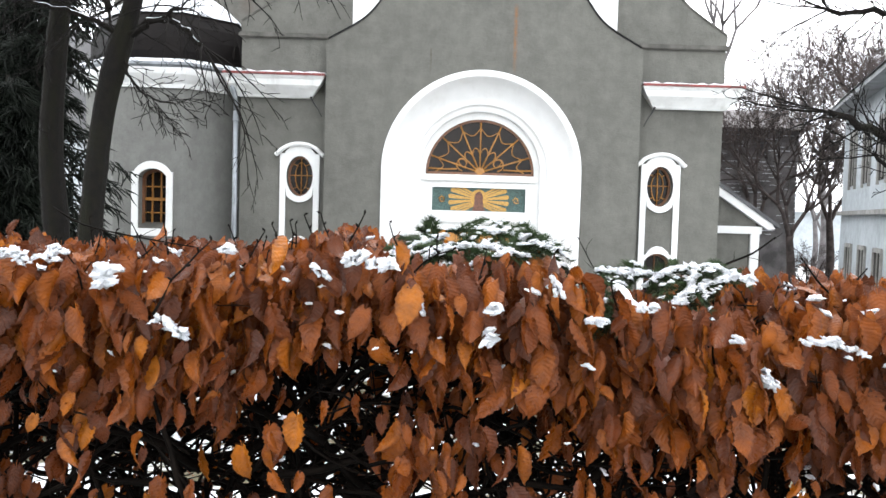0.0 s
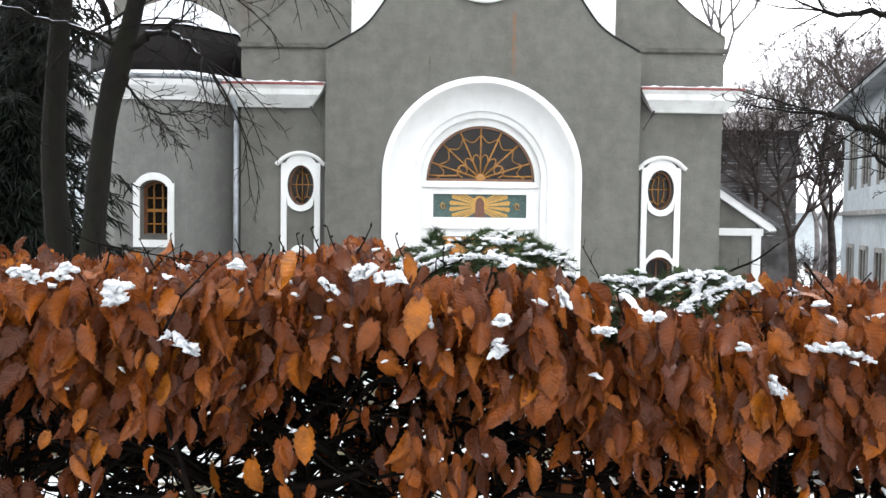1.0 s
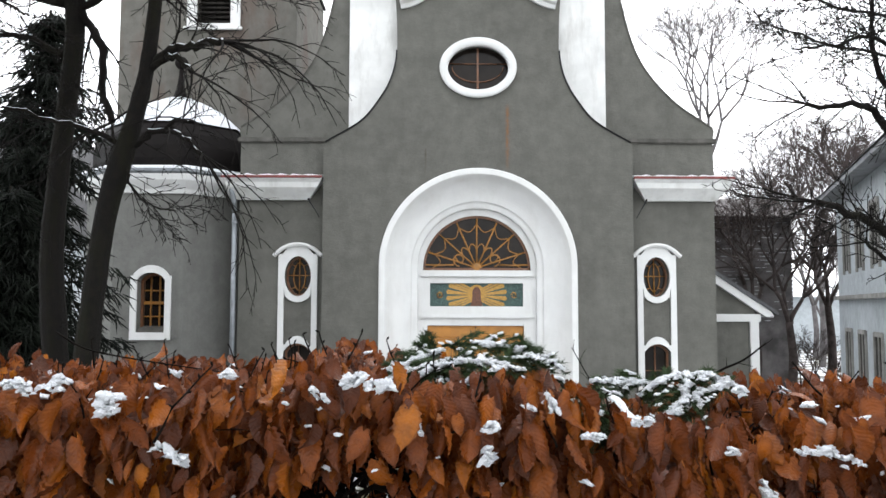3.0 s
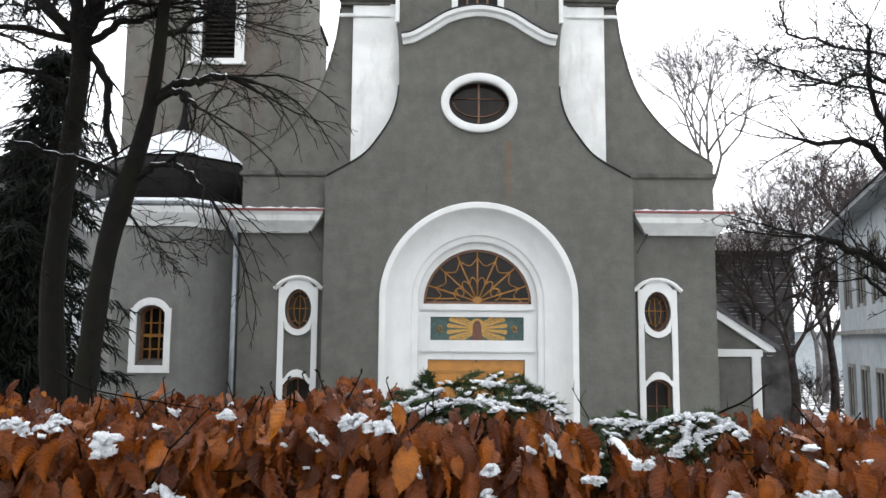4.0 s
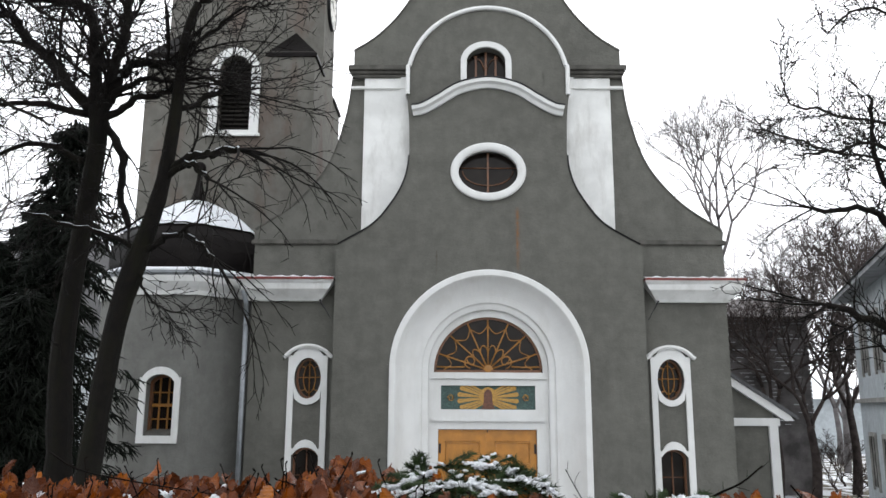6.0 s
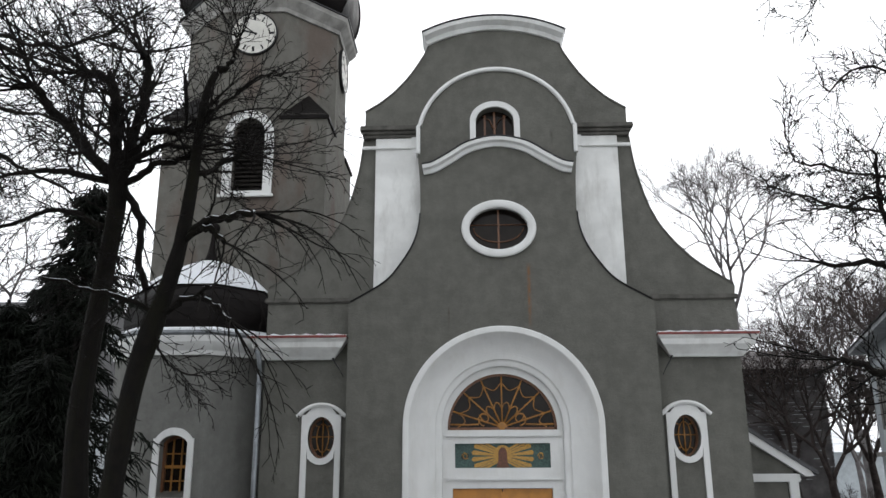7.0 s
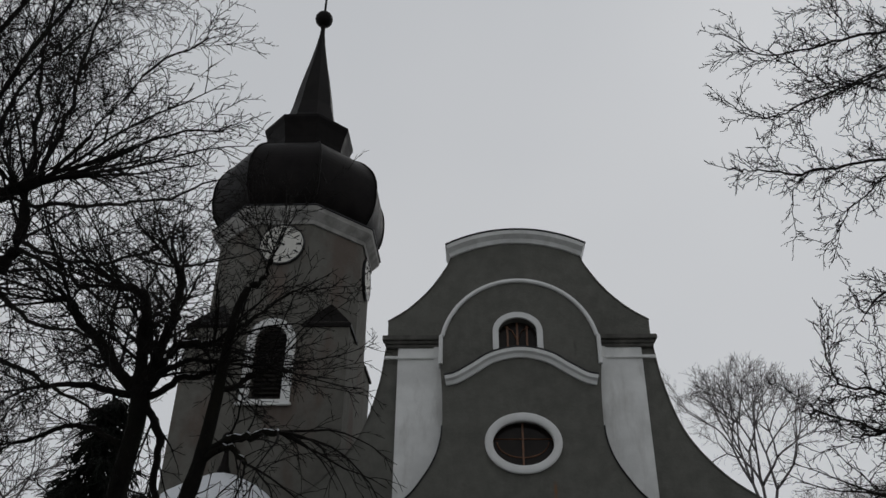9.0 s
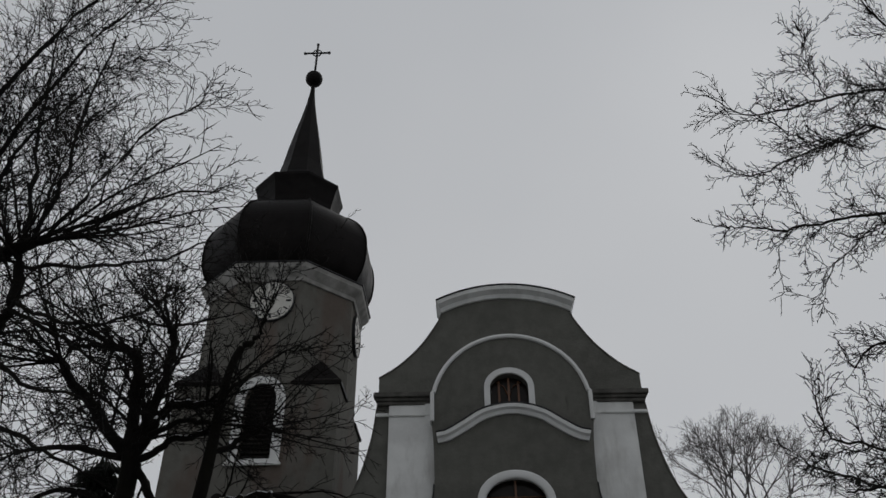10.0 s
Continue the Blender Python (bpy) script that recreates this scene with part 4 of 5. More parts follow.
def ramify(V, F, rng, line, r, level, length, gap, lift, bend, thin=0.0048, start=0.12):
    """Side shoots spaced along a line, turning round it as they go, each with finer shoots of its own."""
    p = [Vector(q) for q in line]
    seg = [(b - a).length for a, b in zip(p, p[1:])]
    total = sum(seg)
    pos, turn = total * start + gap * rng.random(), rng.uniform(0, 6.28)
    while pos < total:
        t, i, s = pos / total, 0, pos
        while i < len(seg) - 1 and s > seg[i]:
            s -= seg[i]
            i += 1
        along = (p[i + 1] - p[i]).normalized()
        at = p[i] + along * s
        turn += 2.4 + rng.gauss(0, 0.5)
        u = along.orthogonal().normalized()
        w = along.cross(u)
        ang = rng.uniform(0.45, 1.0)
        d = along * math.cos(ang) + (u * math.cos(turn) + w * math.sin(turn)) * math.sin(ang)
        ll = length * rng.uniform(0.4, 1.15) * (1.0 - 0.4 * t)
        rr = max(thin, r * 0.55 * (1 - 0.55 * t))
        steps = 6 if level else 3
        pts = wander(rng, at, d, ll, steps, bend, lift)
        tube(V, F, pts, [rr + (thin * 0.55 - rr) * j / steps for j in range(steps + 1)], 4 if rr > 0.008 else 3)
        if level and ll > gap:
            ramify(V, F, rng, pts, rr, level - 1, ll * 0.52, gap * 0.82, lift * 0.6, bend, thin, 0.1)
        pos += gap * rng.uniform(0.6, 1.4)


class Tree:
    """A leafless tree grown limb by limb; its fine twigs become one crown."""

    def __init__(self, name, label, trunk, radii, seed, wood=None, twig=None):
        self.rng, self.seed = random.Random(seed), seed
        self.wood, self.twig = wood or BARK, twig or TWIG
        self.top = thing(name, trunk[0], label, "tree")
        self.V, self.F = [], []
        V, F = [], []
        self.line = spline(trunk, 5)
        n = len(self.line) - 1
        tube(V, F, self.line, [np.interp(i / n, np.linspace(0, 1, len(radii)), radii) * (1 + 0.1 * noise.noise((i * 0.9, seed, 1))) for i in range(n + 1)], 12)
        soup_part("trunk", V, F, self.wood, self.top, "dark wet mossy trunk")

    def limb(self, pts, r0, r1, length=0.9, gap=0.11, lift=0.02, bend=0.13, level=2, burst=0, snow=False):
        rng = self.rng
        ln = spline(pts, 5)
        ln = [tuple(Vector(q) + (Vector((rng.gauss(0, .014), rng.gauss(0, .02), rng.gauss(0, .014))) if 0 < i < len(ln) - 1 else Vector())) for i, q in enumerate(ln)]
        rad = [(r0 + (r1 - r0) * i / (len(ln) - 1)) * (1 + 0.14 * noise.noise((i * 0.8, r0 * 90, self.seed))) for i in range(len(ln))]
        V, F = [], []
        tube(V, F, ln, rad, 8)
        limb = soup_part("limb", V, F, self.wood, self.top)
        if snow:
            h = len(ln) // 3
            V, F = [], []
            tube(V, F, [(x, y, z + rad[h + i] * 0.72) for i, (x, y, z) in enumerate(ln[h:])], [q * (0.42 + 0.25 * noise.noise((i * 0.9, self.seed, 4))) for i, q in enumerate(rad[h:])], 6)
            soup_part("snow_strip", V, F, SNOW, limb, "thin snow on the limb")
        ramify(self.V, self.F, rng, ln, max(r1, r0 * 0.5), level, length * 1.4, gap * 0.92, lift, bend * 0.58)
        end, ahead = Vector(ln[-1]), (Vector(ln[-1]) - Vector(ln[-3])).normalized()
        for k in range(burst):
            d = ahead + Vector((rng.gauss(0, 0.5), rng.gauss(0, 0.5), rng.gauss(0, 0.5)))
            pts2 = wander(rng, end, d, length * rng.uniform(0.9, 1.9), 8, bend * 0.6, lift)
            tube(self.V, self.F, pts2, [max(0.006, r1 * 0.4) * (1 - j / 9) + 0.002 for j in range(9)], 4)
            ramify(self.V, self.F, rng, pts2, max(0.006, r1 * 0.4), level - 1, length * 0.6, gap * 1.0, lift * 0.6, bend * 0.72)
        return self

    def finish(self, length=0.6, gap=0.16, lift=0.0, start=0.45):
        ramify(self.V, self.F, self.rng, self.line, 0.016, 2, length, gap, lift, 0.14, start=start)
        soup_part("crown", self.V, self.F, self.twig, self.top, "tangle of bare dark twigs")
        return self.top


A = Tree("linden_tree", "leafless pollarded linden with a leaning trunk",
         [(-4.34, -7, 0.9), (-4.28, -7, 1.77), (-4.22, -7, 2.29), (-4.15, -7, 3.1), (-4.06, -7, 3.83), (-3.94, -7, 4.34), (-3.82, -7, 4.75), (-3.7, -7, 5.29), (-3.63, -7, 5.96), (-3.6, -7, 6.5), (-3.56, -7, 6.97), (-3.46, -7, 7.28), (-3.35, -7, 7.33)],
         [0.165, 0.14, 0.122, 0.108, 0.104, 0.115, 0.09, 0.076, 0.066, 0.055, 0.047, 0.042, 0.038], 3)
A.limb([(-3.66, -7, 5.38), (-3.42, -7.1, 5.5), (-3.13, -7.2, 5.51), (-2.85, -7.3, 5.52)], 0.05, 0.032, 1.0, 0.24, -0.12, 0.15, burst=6, snow=True)
A.limb([(-3.68, -7, 5.3), (-3.39, -7.15, 5.4), (-3.14, -7.3, 5.21)], 0.04, 0.026, 0.8, 0.24, -0.14, 0.15, burst=4, snow=True)
A.limb([(-3.64, -7, 6.02), (-3.4, -6.9, 6.2), (-3.17, -6.8, 6.39)], 0.04, 0.022, 0.8, 0.12, 0.0, burst=6)
A.limb([(-3.94, -7, 4.49), (-3.58, -7.15, 4.65), (-3.23, -7.3, 4.74)], 0.032, 0.018, 0.7, 0.2, -0.15, 0.14, burst=4, snow=True)
A.limb([(-3.88, -7, 4.52), (-3.45, -7.13, 4.68), (-3.21, -7.27, 4.55), (-2.99, -7.4, 4.38)], 0.034, 0.022, 0.8, 0.22, -0.15, 0.14, burst=5, snow=True)
A.limb([(-3.94, -7, 4.52), (-4.13, -7.17, 4.65), (-4.39, -7.33, 4.71), (-4.86, -7.5, 4.81)], 0.03, 0.012, 0.7, 0.13, -0.04, snow=True)
A.limb([(-3.9, -7, 4.4), (-3.76, -7.1, 4.1), (-3.55, -7.2, 3.92), (-3.26, -7.3, 3.85)], 0.016, 0.007, 0.6, 0.12, -0.06)
A.limb([(-3.36, -7, 7.32), (-3.25, -7.02, 7.46), (-3.2, -7.05, 7.7)], 0.03, 0.016, 0.9, 0.11, 0.02, burst=7)
A.limb([(-3.58, -7, 6.7), (-3.3, -7.1, 6.9), (-2.95, -7.2, 7.1), (-2.6, -7.3, 7.12)], 0.022, 0.008, 0.7, 0.11, -0.02)
A.finish(0.8, 0.24, -0.05)

B = Tree("linden_tree", "leafless dark linden with a forked crown",
         [(-4.72, -6.6, 0.9), (-4.7, -6.6, 2.26), (-4.78, -6.6, 3.4), (-4.74, -6.6, 4.29), (-4.68, -6.6, 5.03), (-4.62, -6.6, 5.85), (-4.68, -6.6, 6.25)],
         [0.17, 0.135, 0.118, 0.106, 0.1, 0.1, 0.08], 5)
B.limb([(-4.6, -6.6, 6.04), (-4.46, -6.63, 6.49), (-4.24, -6.67, 6.72), (-3.87, -6.7, 6.73)], 0.06, 0.042, 1.0, 0.13, 0.01, burst=8, snow=True)
B.limb([(-4.57, -6.6, 6.12), (-4.2, -6.7, 6.3), (-3.8, -6.8, 6.34)], 0.045, 0.03, 0.9, 0.14, -0.02, burst=6, snow=True)
B.limb([(-4.56, -6.6, 6.08), (-4.31, -6.67, 5.7), (-4.24, -6.73, 5.18), (-4.11, -6.8, 4.83)], 0.05, 0.034, 0.7, 0.16, -0.04, burst=3)
B.limb([(-4.69, -6.6, 6.2), (-4.76, -6.57, 6.91), (-4.86, -6.53, 7.43), (-5.2, -6.5, 7.57)], 0.075, 0.05, 1.1, 0.11, 0.02, burst=9)
B.limb([(-4.72, -6.6, 6.2), (-5.17, -6.67, 6.72), (-5.51, -6.73, 7.06), (-5.61, -6.8, 7.24)], 0.07, 0.045, 1.1, 0.11, 0.02, burst=9)
B.limb([(-4.65, -6.6, 6.2), (-4.47, -6.57, 6.97), (-4.45, -6.53, 7.61), (-4.56, -6.5, 7.83)], 0.065, 0.045, 1.0, 0.12, 0.02, burst=9)
B.limb([(-4.66, -6.6, 6.2), (-4.22, -6.75, 6.47), (-3.66, -6.9, 6.41)], 0.045, 0.022, 0.9, 0.12, 0.0, burst=5)
B.limb([(-4.72, -6.6, 6.15), (-5.3, -6.75, 6.24), (-5.76, -6.9, 6.13)], 0.045, 0.022, 0.9, 0.12, 0.0, burst=6)
B.limb([(-4.72, -6.6, 5.6), (-5.2, -6.8, 5.75), (-5.7, -7, 5.5)], 0.04, 0.018, 0.9, 0.12, -0.05, burst=5, snow=True)
B.finish(0.9, 0.14, -0.02)

C = Tree("linden_tree", "leafless linden with thick pollarded limbs overhead",
         [(-6.9, -8.2, 1.1), (-6.85, -8.2, 3.0), (-6.7, -8.1, 5.0), (-6.5, -8.02, 6.2), (-6.46, -8.0, 6.9)], [0.26, 0.22, 0.19, 0.16, 0.13], 8)
C.limb([(-6.46, -8, 6.6), (-6.36, -8.05, 7.2), (-6.1, -8.1, 7.72), (-5.53, -8.15, 8.01)], 0.11, 0.065, 1.3, 0.16, 0.02, burst=8)
C.limb([(-6.48, -8, 6.81), (-5.85, -8.03, 6.91), (-5.6, -8.07, 7.28), (-5.64, -8.1, 7.78)], 0.09, 0.055, 1.3, 0.16, 0.02, burst=6)
C.limb([(-5.57, -8.1, 8.03), (-5.46, -8.13, 8.86), (-5.44, -8.17, 9.88), (-5.33, -8.2, 11.13)], 0.03, 0.01, 1.2, 0.13, 0.01)
C.limb([(-5.62, -8.1, 8.0), (-5.91, -8.03, 9.12), (-6.13, -7.97, 10.29), (-6.36, -7.9, 11.85)], 0.03, 0.01, 1.2, 0.13, 0.01)
C.limb([(-5.55, -8.1, 8.0), (-5.03, -8.17, 8.74), (-4.52, -8.23, 9.51), (-3.94, -8.3, 9.9)], 0.026, 0.008, 1.0, 0.12, 0.0)
C.limb([(-5.63, -8.1, 7.74), (-4.81, -8.2, 7.66), (-4.11, -8.3, 7.63), (-3.5, -8.4, 7.8)], 0.026, 0.008, 1.0, 0.12, 0.01)
C.limb([(-5.56, -8.1, 7.29), (-4.89, -8.17, 7.0), (-4.24, -8.23, 7.03), (-3.71, -8.3, 7.33)], 0.026, 0.008, 1.0, 0.12, 0.02)
C.limb([(-5.57, -8.1, 7.2), (-4.98, -8.03, 6.89), (-4.47, -7.97, 6.6), (-3.86, -7.9, 6.56)], 0.026, 0.008, 1.0, 0.13, 0.0)
C.limb([(-5.8, -8.1, 6.9), (-5.14, -8.2, 6.33), (-4.56, -8.3, 6.16), (-4.1, -8.4, 5.85)], 0.028, 0.008, 0.9, 0.13, 0.0)
C.limb([(-6.3, -8.05, 7.5), (-6.4, -8.1, 8.8), (-5.95, -8.23, 10.3), (-5.1, -8.3, 11.77)], 0.04, 0.012, 1.2, 0.13, 0.01)
C.limb([(-6.35, -8.02, 7.2), (-6.8, -8.1, 9.4), (-6.1, -8.23, 11.3), (-5.17, -8.3, 12.49)], 0.045, 0.012, 1.2, 0.13, 0.01)
C.limb([(-6.36, -8, 7.1), (-6.33, -7.93, 8.56), (-6.31, -7.87, 9.54), (-5.73, -7.8, 10.74)], 0.04, 0.012, 1.1, 0.13, 0.01)
C.limb([(-5.57, -8.1, 8.0), (-4.91, -8.07, 8.34), (-4.22, -8.03, 8.66), (-3.6, -8, 8.85)], 0.024, 0.008, 1.0, 0.12, 0.01)
C.limb([(-6.5, -8, 6.75), (-5.68, -8.1, 6.15), (-4.85, -8.2, 5.71), (-4.25, -8.3, 5.4)], 0.036, 0.01, 0.9, 0.13, -0.01)
C.finish(0.8, 0.3)

M = Tree("maple_tree", "leafless dark tree with heavy low limbs",
         [(4.25, -6.8, 0.8), (4.12, -6.8, 2.65), (4.1, -6.8, 3.8), (4.08, -6.8, 4.69), (4.08, -6.8, 5.4), (4.5, -6.9, 7.0), (5.1, -7.1, 9.0), (5.6, -7.2, 11.0), (6.0, -7.2, 12.2)], [0.24, 0.2, 0.17, 0.14, 0.12, 0.1, 0.075, 0.05, 0.03], 11)
M.limb([(4.12, -6.8, 3.3), (3.86, -6.93, 3.65), (3.42, -7.07, 3.84), (2.97, -7.2, 3.97)], 0.058, 0.030, 0.59, 0.090, 0.03, burst=4)
M.limb([(4.1, -6.8, 3.3), (3.81, -6.9, 3.42), (3.55, -7, 3.59)], 0.031, 0.017, 0.48, 0.097, 0.0, burst=3)
M.limb([(4.05, -6.8, 4.6), (3.76, -6.93, 4.9), (3.49, -7.07, 4.97), (2.91, -7.2, 4.94)], 0.047, 0.022, 0.59, 0.090, 0.02, burst=4)
M.limb([(4.05, -6.8, 4.85), (3.8, -6.87, 5.4), (3.75, -6.93, 5.93), (3.68, -7, 6.22)], 0.035, 0.015, 0.48, 0.081, 0.02, burst=3)
M.limb([(4.1, -6.8, 5.6), (3.7, -7, 5.7), (3.17, -7.2, 5.53), (2.67, -7.4, 5.43)], 0.027, 0.009, 0.54, 0.081, 0.03)
M.limb([(5.65, -7.3, 10.98), (4.5, -7.46, 10.6), (3.79, -7.62, 10.37), (3.06, -7.78, 10.0), (2.5, -7.94, 9.82), (2.0, -8.1, 9.97)], 0.023, 0.005, 0.54, 0.074, 0.04)
M.limb([(5.2, -7.12, 9.6), (4.31, -7.47, 9.96), (3.61, -7.65, 9.6), (3.18, -7.82, 9.46), (2.62, -8, 9.7)], 0.019, 0.005, 0.48, 0.074, 0.03)
M.limb([(4.3, -7.45, 9.96), (3.66, -7.54, 9.65), (2.89, -7.72, 9.21), (2.31, -7.91, 8.86), (1.9, -8.1, 8.95)], 0.016, 0.005, 0.48, 0.074, 0.04)
M.limb([(5.05, -7.1, 8.9), (3.93, -7.46, 8.64), (3.24, -7.62, 8.42), (2.64, -7.78, 8.21), (2.15, -7.94, 8.15), (1.76, -8.1, 8.05)], 0.022, 0.005, 0.48, 0.074, 0.04)
M.limb([(4.28, -7.4, 8.72), (3.56, -7.57, 8.2), (3.01, -7.73, 7.69), (2.65, -7.9, 7.2)], 0.011, 0.003, 0.39, 0.081, 0.0)
M.limb([(2.68, -7.75, 8.22), (2.55, -7.75, 8.02), (2.46, -7.77, 7.54), (2.38, -7.8, 7.3)], 0.006, 0.003, 0.20, 0.081, 0.0, level=1)
M.limb([(3.74, -7.63, 10.34), (3.57, -7.75, 10.94), (3.63, -7.8, 11.58)], 0.008, 0.004, 0.48, 0.074, 0.0)
M.limb([(4.2, -6.85, 5.9), (3.13, -7.4, 5.85), (2.6, -7.6, 5.93), (2.45, -7.8, 6.25)], 0.019, 0.006, 0.48, 0.074, 0.04)
M.limb([(4.5, -6.9, 7.05), (3.46, -7.4, 6.98), (3.01, -7.6, 6.63), (2.84, -7.8, 6.72)], 0.016, 0.005, 0.48, 0.074, 0.03)
M.limb([(6.0, -7.2, 12.15), (5.09, -7.43, 11.72), (4.57, -7.67, 12.39), (4.06, -7.9, 12.83)], 0.019, 0.005, 0.59, 0.081, 0.02)
M.limb([(4.1, -6.82, 5.5), (3.03, -7.4, 5.49), (2.36, -7.6, 5.6), (2.15, -7.8, 5.68)], 0.017, 0.005, 0.48, 0.081, 0.03)
M.finish(0.7, 0.2, 0.02, 0.35)


def fork(V, F, rng, p, d, length, r, level, thin, lift):
    """A branch that divides again and again into a rounded, twiggy head."""
    line = wander(rng, p, d, length, 4, 0.09, lift)
    tube(V, F, line, [r * (1 - 0.08 * j) for j in range(5)], 5 if r > 0.03 else 3)
    if level <= 5:
        ramify(V, F, rng, line, max(thin, r * 0.5), 1, length * 0.8, length * 0.22, lift, 0.12, thin)
    if not level:
        return
    along = (Vector(line[-1]) - Vector(line[-2])).normalized()
    u = along.orthogonal().normalized()
    w = along.cross(u)
    a0, n = rng.uniform(0, 6.28), 3 if rng.random() < 0.25 else 2
    for k in range(n):
        a, ang = a0 + 6.28 * k / n + rng.gauss(0, 0.3), rng.uniform(0.25, 0.68)
        d2 = along * math.cos(ang) + (u * math.cos(a) + w * math.sin(a)) * math.sin(ang)
        fork(V, F, rng, line[-1], d2, length * rng.uniform(0.7, 0.88), max(thin, r * 0.7), level - 1, thin, lift)


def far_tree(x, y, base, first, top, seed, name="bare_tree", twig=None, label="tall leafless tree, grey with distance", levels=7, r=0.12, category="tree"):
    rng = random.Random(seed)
    twig = twig or TWIG_HAZE
    t = thing(name, (x, y, base), label, category)
    V, F = [], []
    tube(V, F, spline([(x, y, base), (x + 0.12, y, base + (first - base) * 0.5), (x, y, first)], 5), [r * 1.5 - r * 0.05 * i for i in range(11)], 9)
    soup_part("trunk", V, F, twig, t)
    V, F = [], []
    reach = (top - first) / 4.1
    for k in range(3):
        a = seed + k * 2.09 + rng.gauss(0, 0.3)
        fork(V, F, rng, (x, y, first - 0.1), (0.42 * math.cos(a), 0.42 * math.sin(a), 1), reach * rng.uniform(0.85, 1.1), r * 0.75, levels - 1, 0.0055, 0.025)
    soup_part("crown", V, F, twig, t, "fine bare twigs")
    return t


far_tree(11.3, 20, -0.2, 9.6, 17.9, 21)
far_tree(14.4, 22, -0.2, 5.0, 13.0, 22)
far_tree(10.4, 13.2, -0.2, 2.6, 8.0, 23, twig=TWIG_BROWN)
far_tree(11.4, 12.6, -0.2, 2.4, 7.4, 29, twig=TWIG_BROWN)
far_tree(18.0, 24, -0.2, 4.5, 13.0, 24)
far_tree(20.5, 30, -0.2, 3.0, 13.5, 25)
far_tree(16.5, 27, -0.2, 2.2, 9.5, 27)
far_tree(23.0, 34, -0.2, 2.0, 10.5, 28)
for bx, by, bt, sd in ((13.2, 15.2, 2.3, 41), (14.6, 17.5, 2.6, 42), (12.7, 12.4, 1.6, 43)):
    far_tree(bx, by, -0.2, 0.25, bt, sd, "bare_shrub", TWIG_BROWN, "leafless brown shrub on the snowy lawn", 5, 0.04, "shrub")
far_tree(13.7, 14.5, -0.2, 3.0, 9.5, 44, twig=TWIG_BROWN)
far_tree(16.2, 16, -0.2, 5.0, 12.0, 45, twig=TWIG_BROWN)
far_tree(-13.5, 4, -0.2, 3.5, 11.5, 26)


def conifer(x, y, base, top, r, seed):
    rng = random.Random(seed)
    t = thing("spruce_tree", (x, y, base), "dark drooping spruce with a dusting of snow", "tree")
    V, F = [], []
    tube(V, F, [(x, y, base), (x + 0.05, y, (base + top) / 2), (x, y, top)], [0.2, 0.12, 0.02], 8)
    soup_part("trunk", V, F, BARK, t)
    V, F = [], []
    n = 130
    for i in range(n):
        f = (i + rng.random()) / n
        z = base + 0.3 + (top - base - 0.35) * f
        ln = r * (1 - f) ** 0.75 * rng.uniform(0.45, 1.25) + 0.12
        a = i * 2.4 + rng.uniform(-0.3, 0.3)
        line = wander(rng, (x, y, z), (math.cos(a), math.sin(a), 0.1), ln, 7, 0.07, -0.1)
        tube(V, F, line, [0.018 * (1 - j / 9) for j in range(8)], 3)
        for j in range(1, 8):
            for k in range(10):
                p = Vector(line[j]) + Vector((rng.gauss(0, .05), rng.gauss(0, .05), rng.gauss(0, .03)))
                d = Vector((math.cos(a) + rng.gauss(0, 1.0), math.sin(a) + rng.gauss(0, 1.0), rng.uniform(-1.7, -0.2))).normalized()
                q = wander(rng, p, d, rng.uniform(0.14, 0.32), 3, 0.12, -0.1)
                tube(V, F, q, [0.005, 0.0115, 0.009, 0.0015], 3)
    soup_part("crown", V, F, SPRUCE, t, "dark drooping needle sprays")


conifer(-6.1, -4.2, 0.2, 7.0, 1.45, 31)
conifer(-7.3, -2.6, 0.0, 6.2, 1.8, 32)
conifer(-6.0, -5.2, 0.4, 4.4, 0.95, 33)
conifer(-6.9, -4.6, 0.3, 5.2, 1.3, 34)


# ---- hedge in front of the camera ----
def hedge_top(x):
    """Height of the hedge's uneven top."""
    return 2.8 - 0.028 * (x + 0.72) + 0.012 * math.sin(x * 5.1) + 0.022 * noise.noise((x * 4.0, 0.3, 0.7)) - (0.03 if -0.5 < x < -0.2 else 0.0) + 0.04 * math.exp(-((x + 0.9) / 0.05) ** 2)


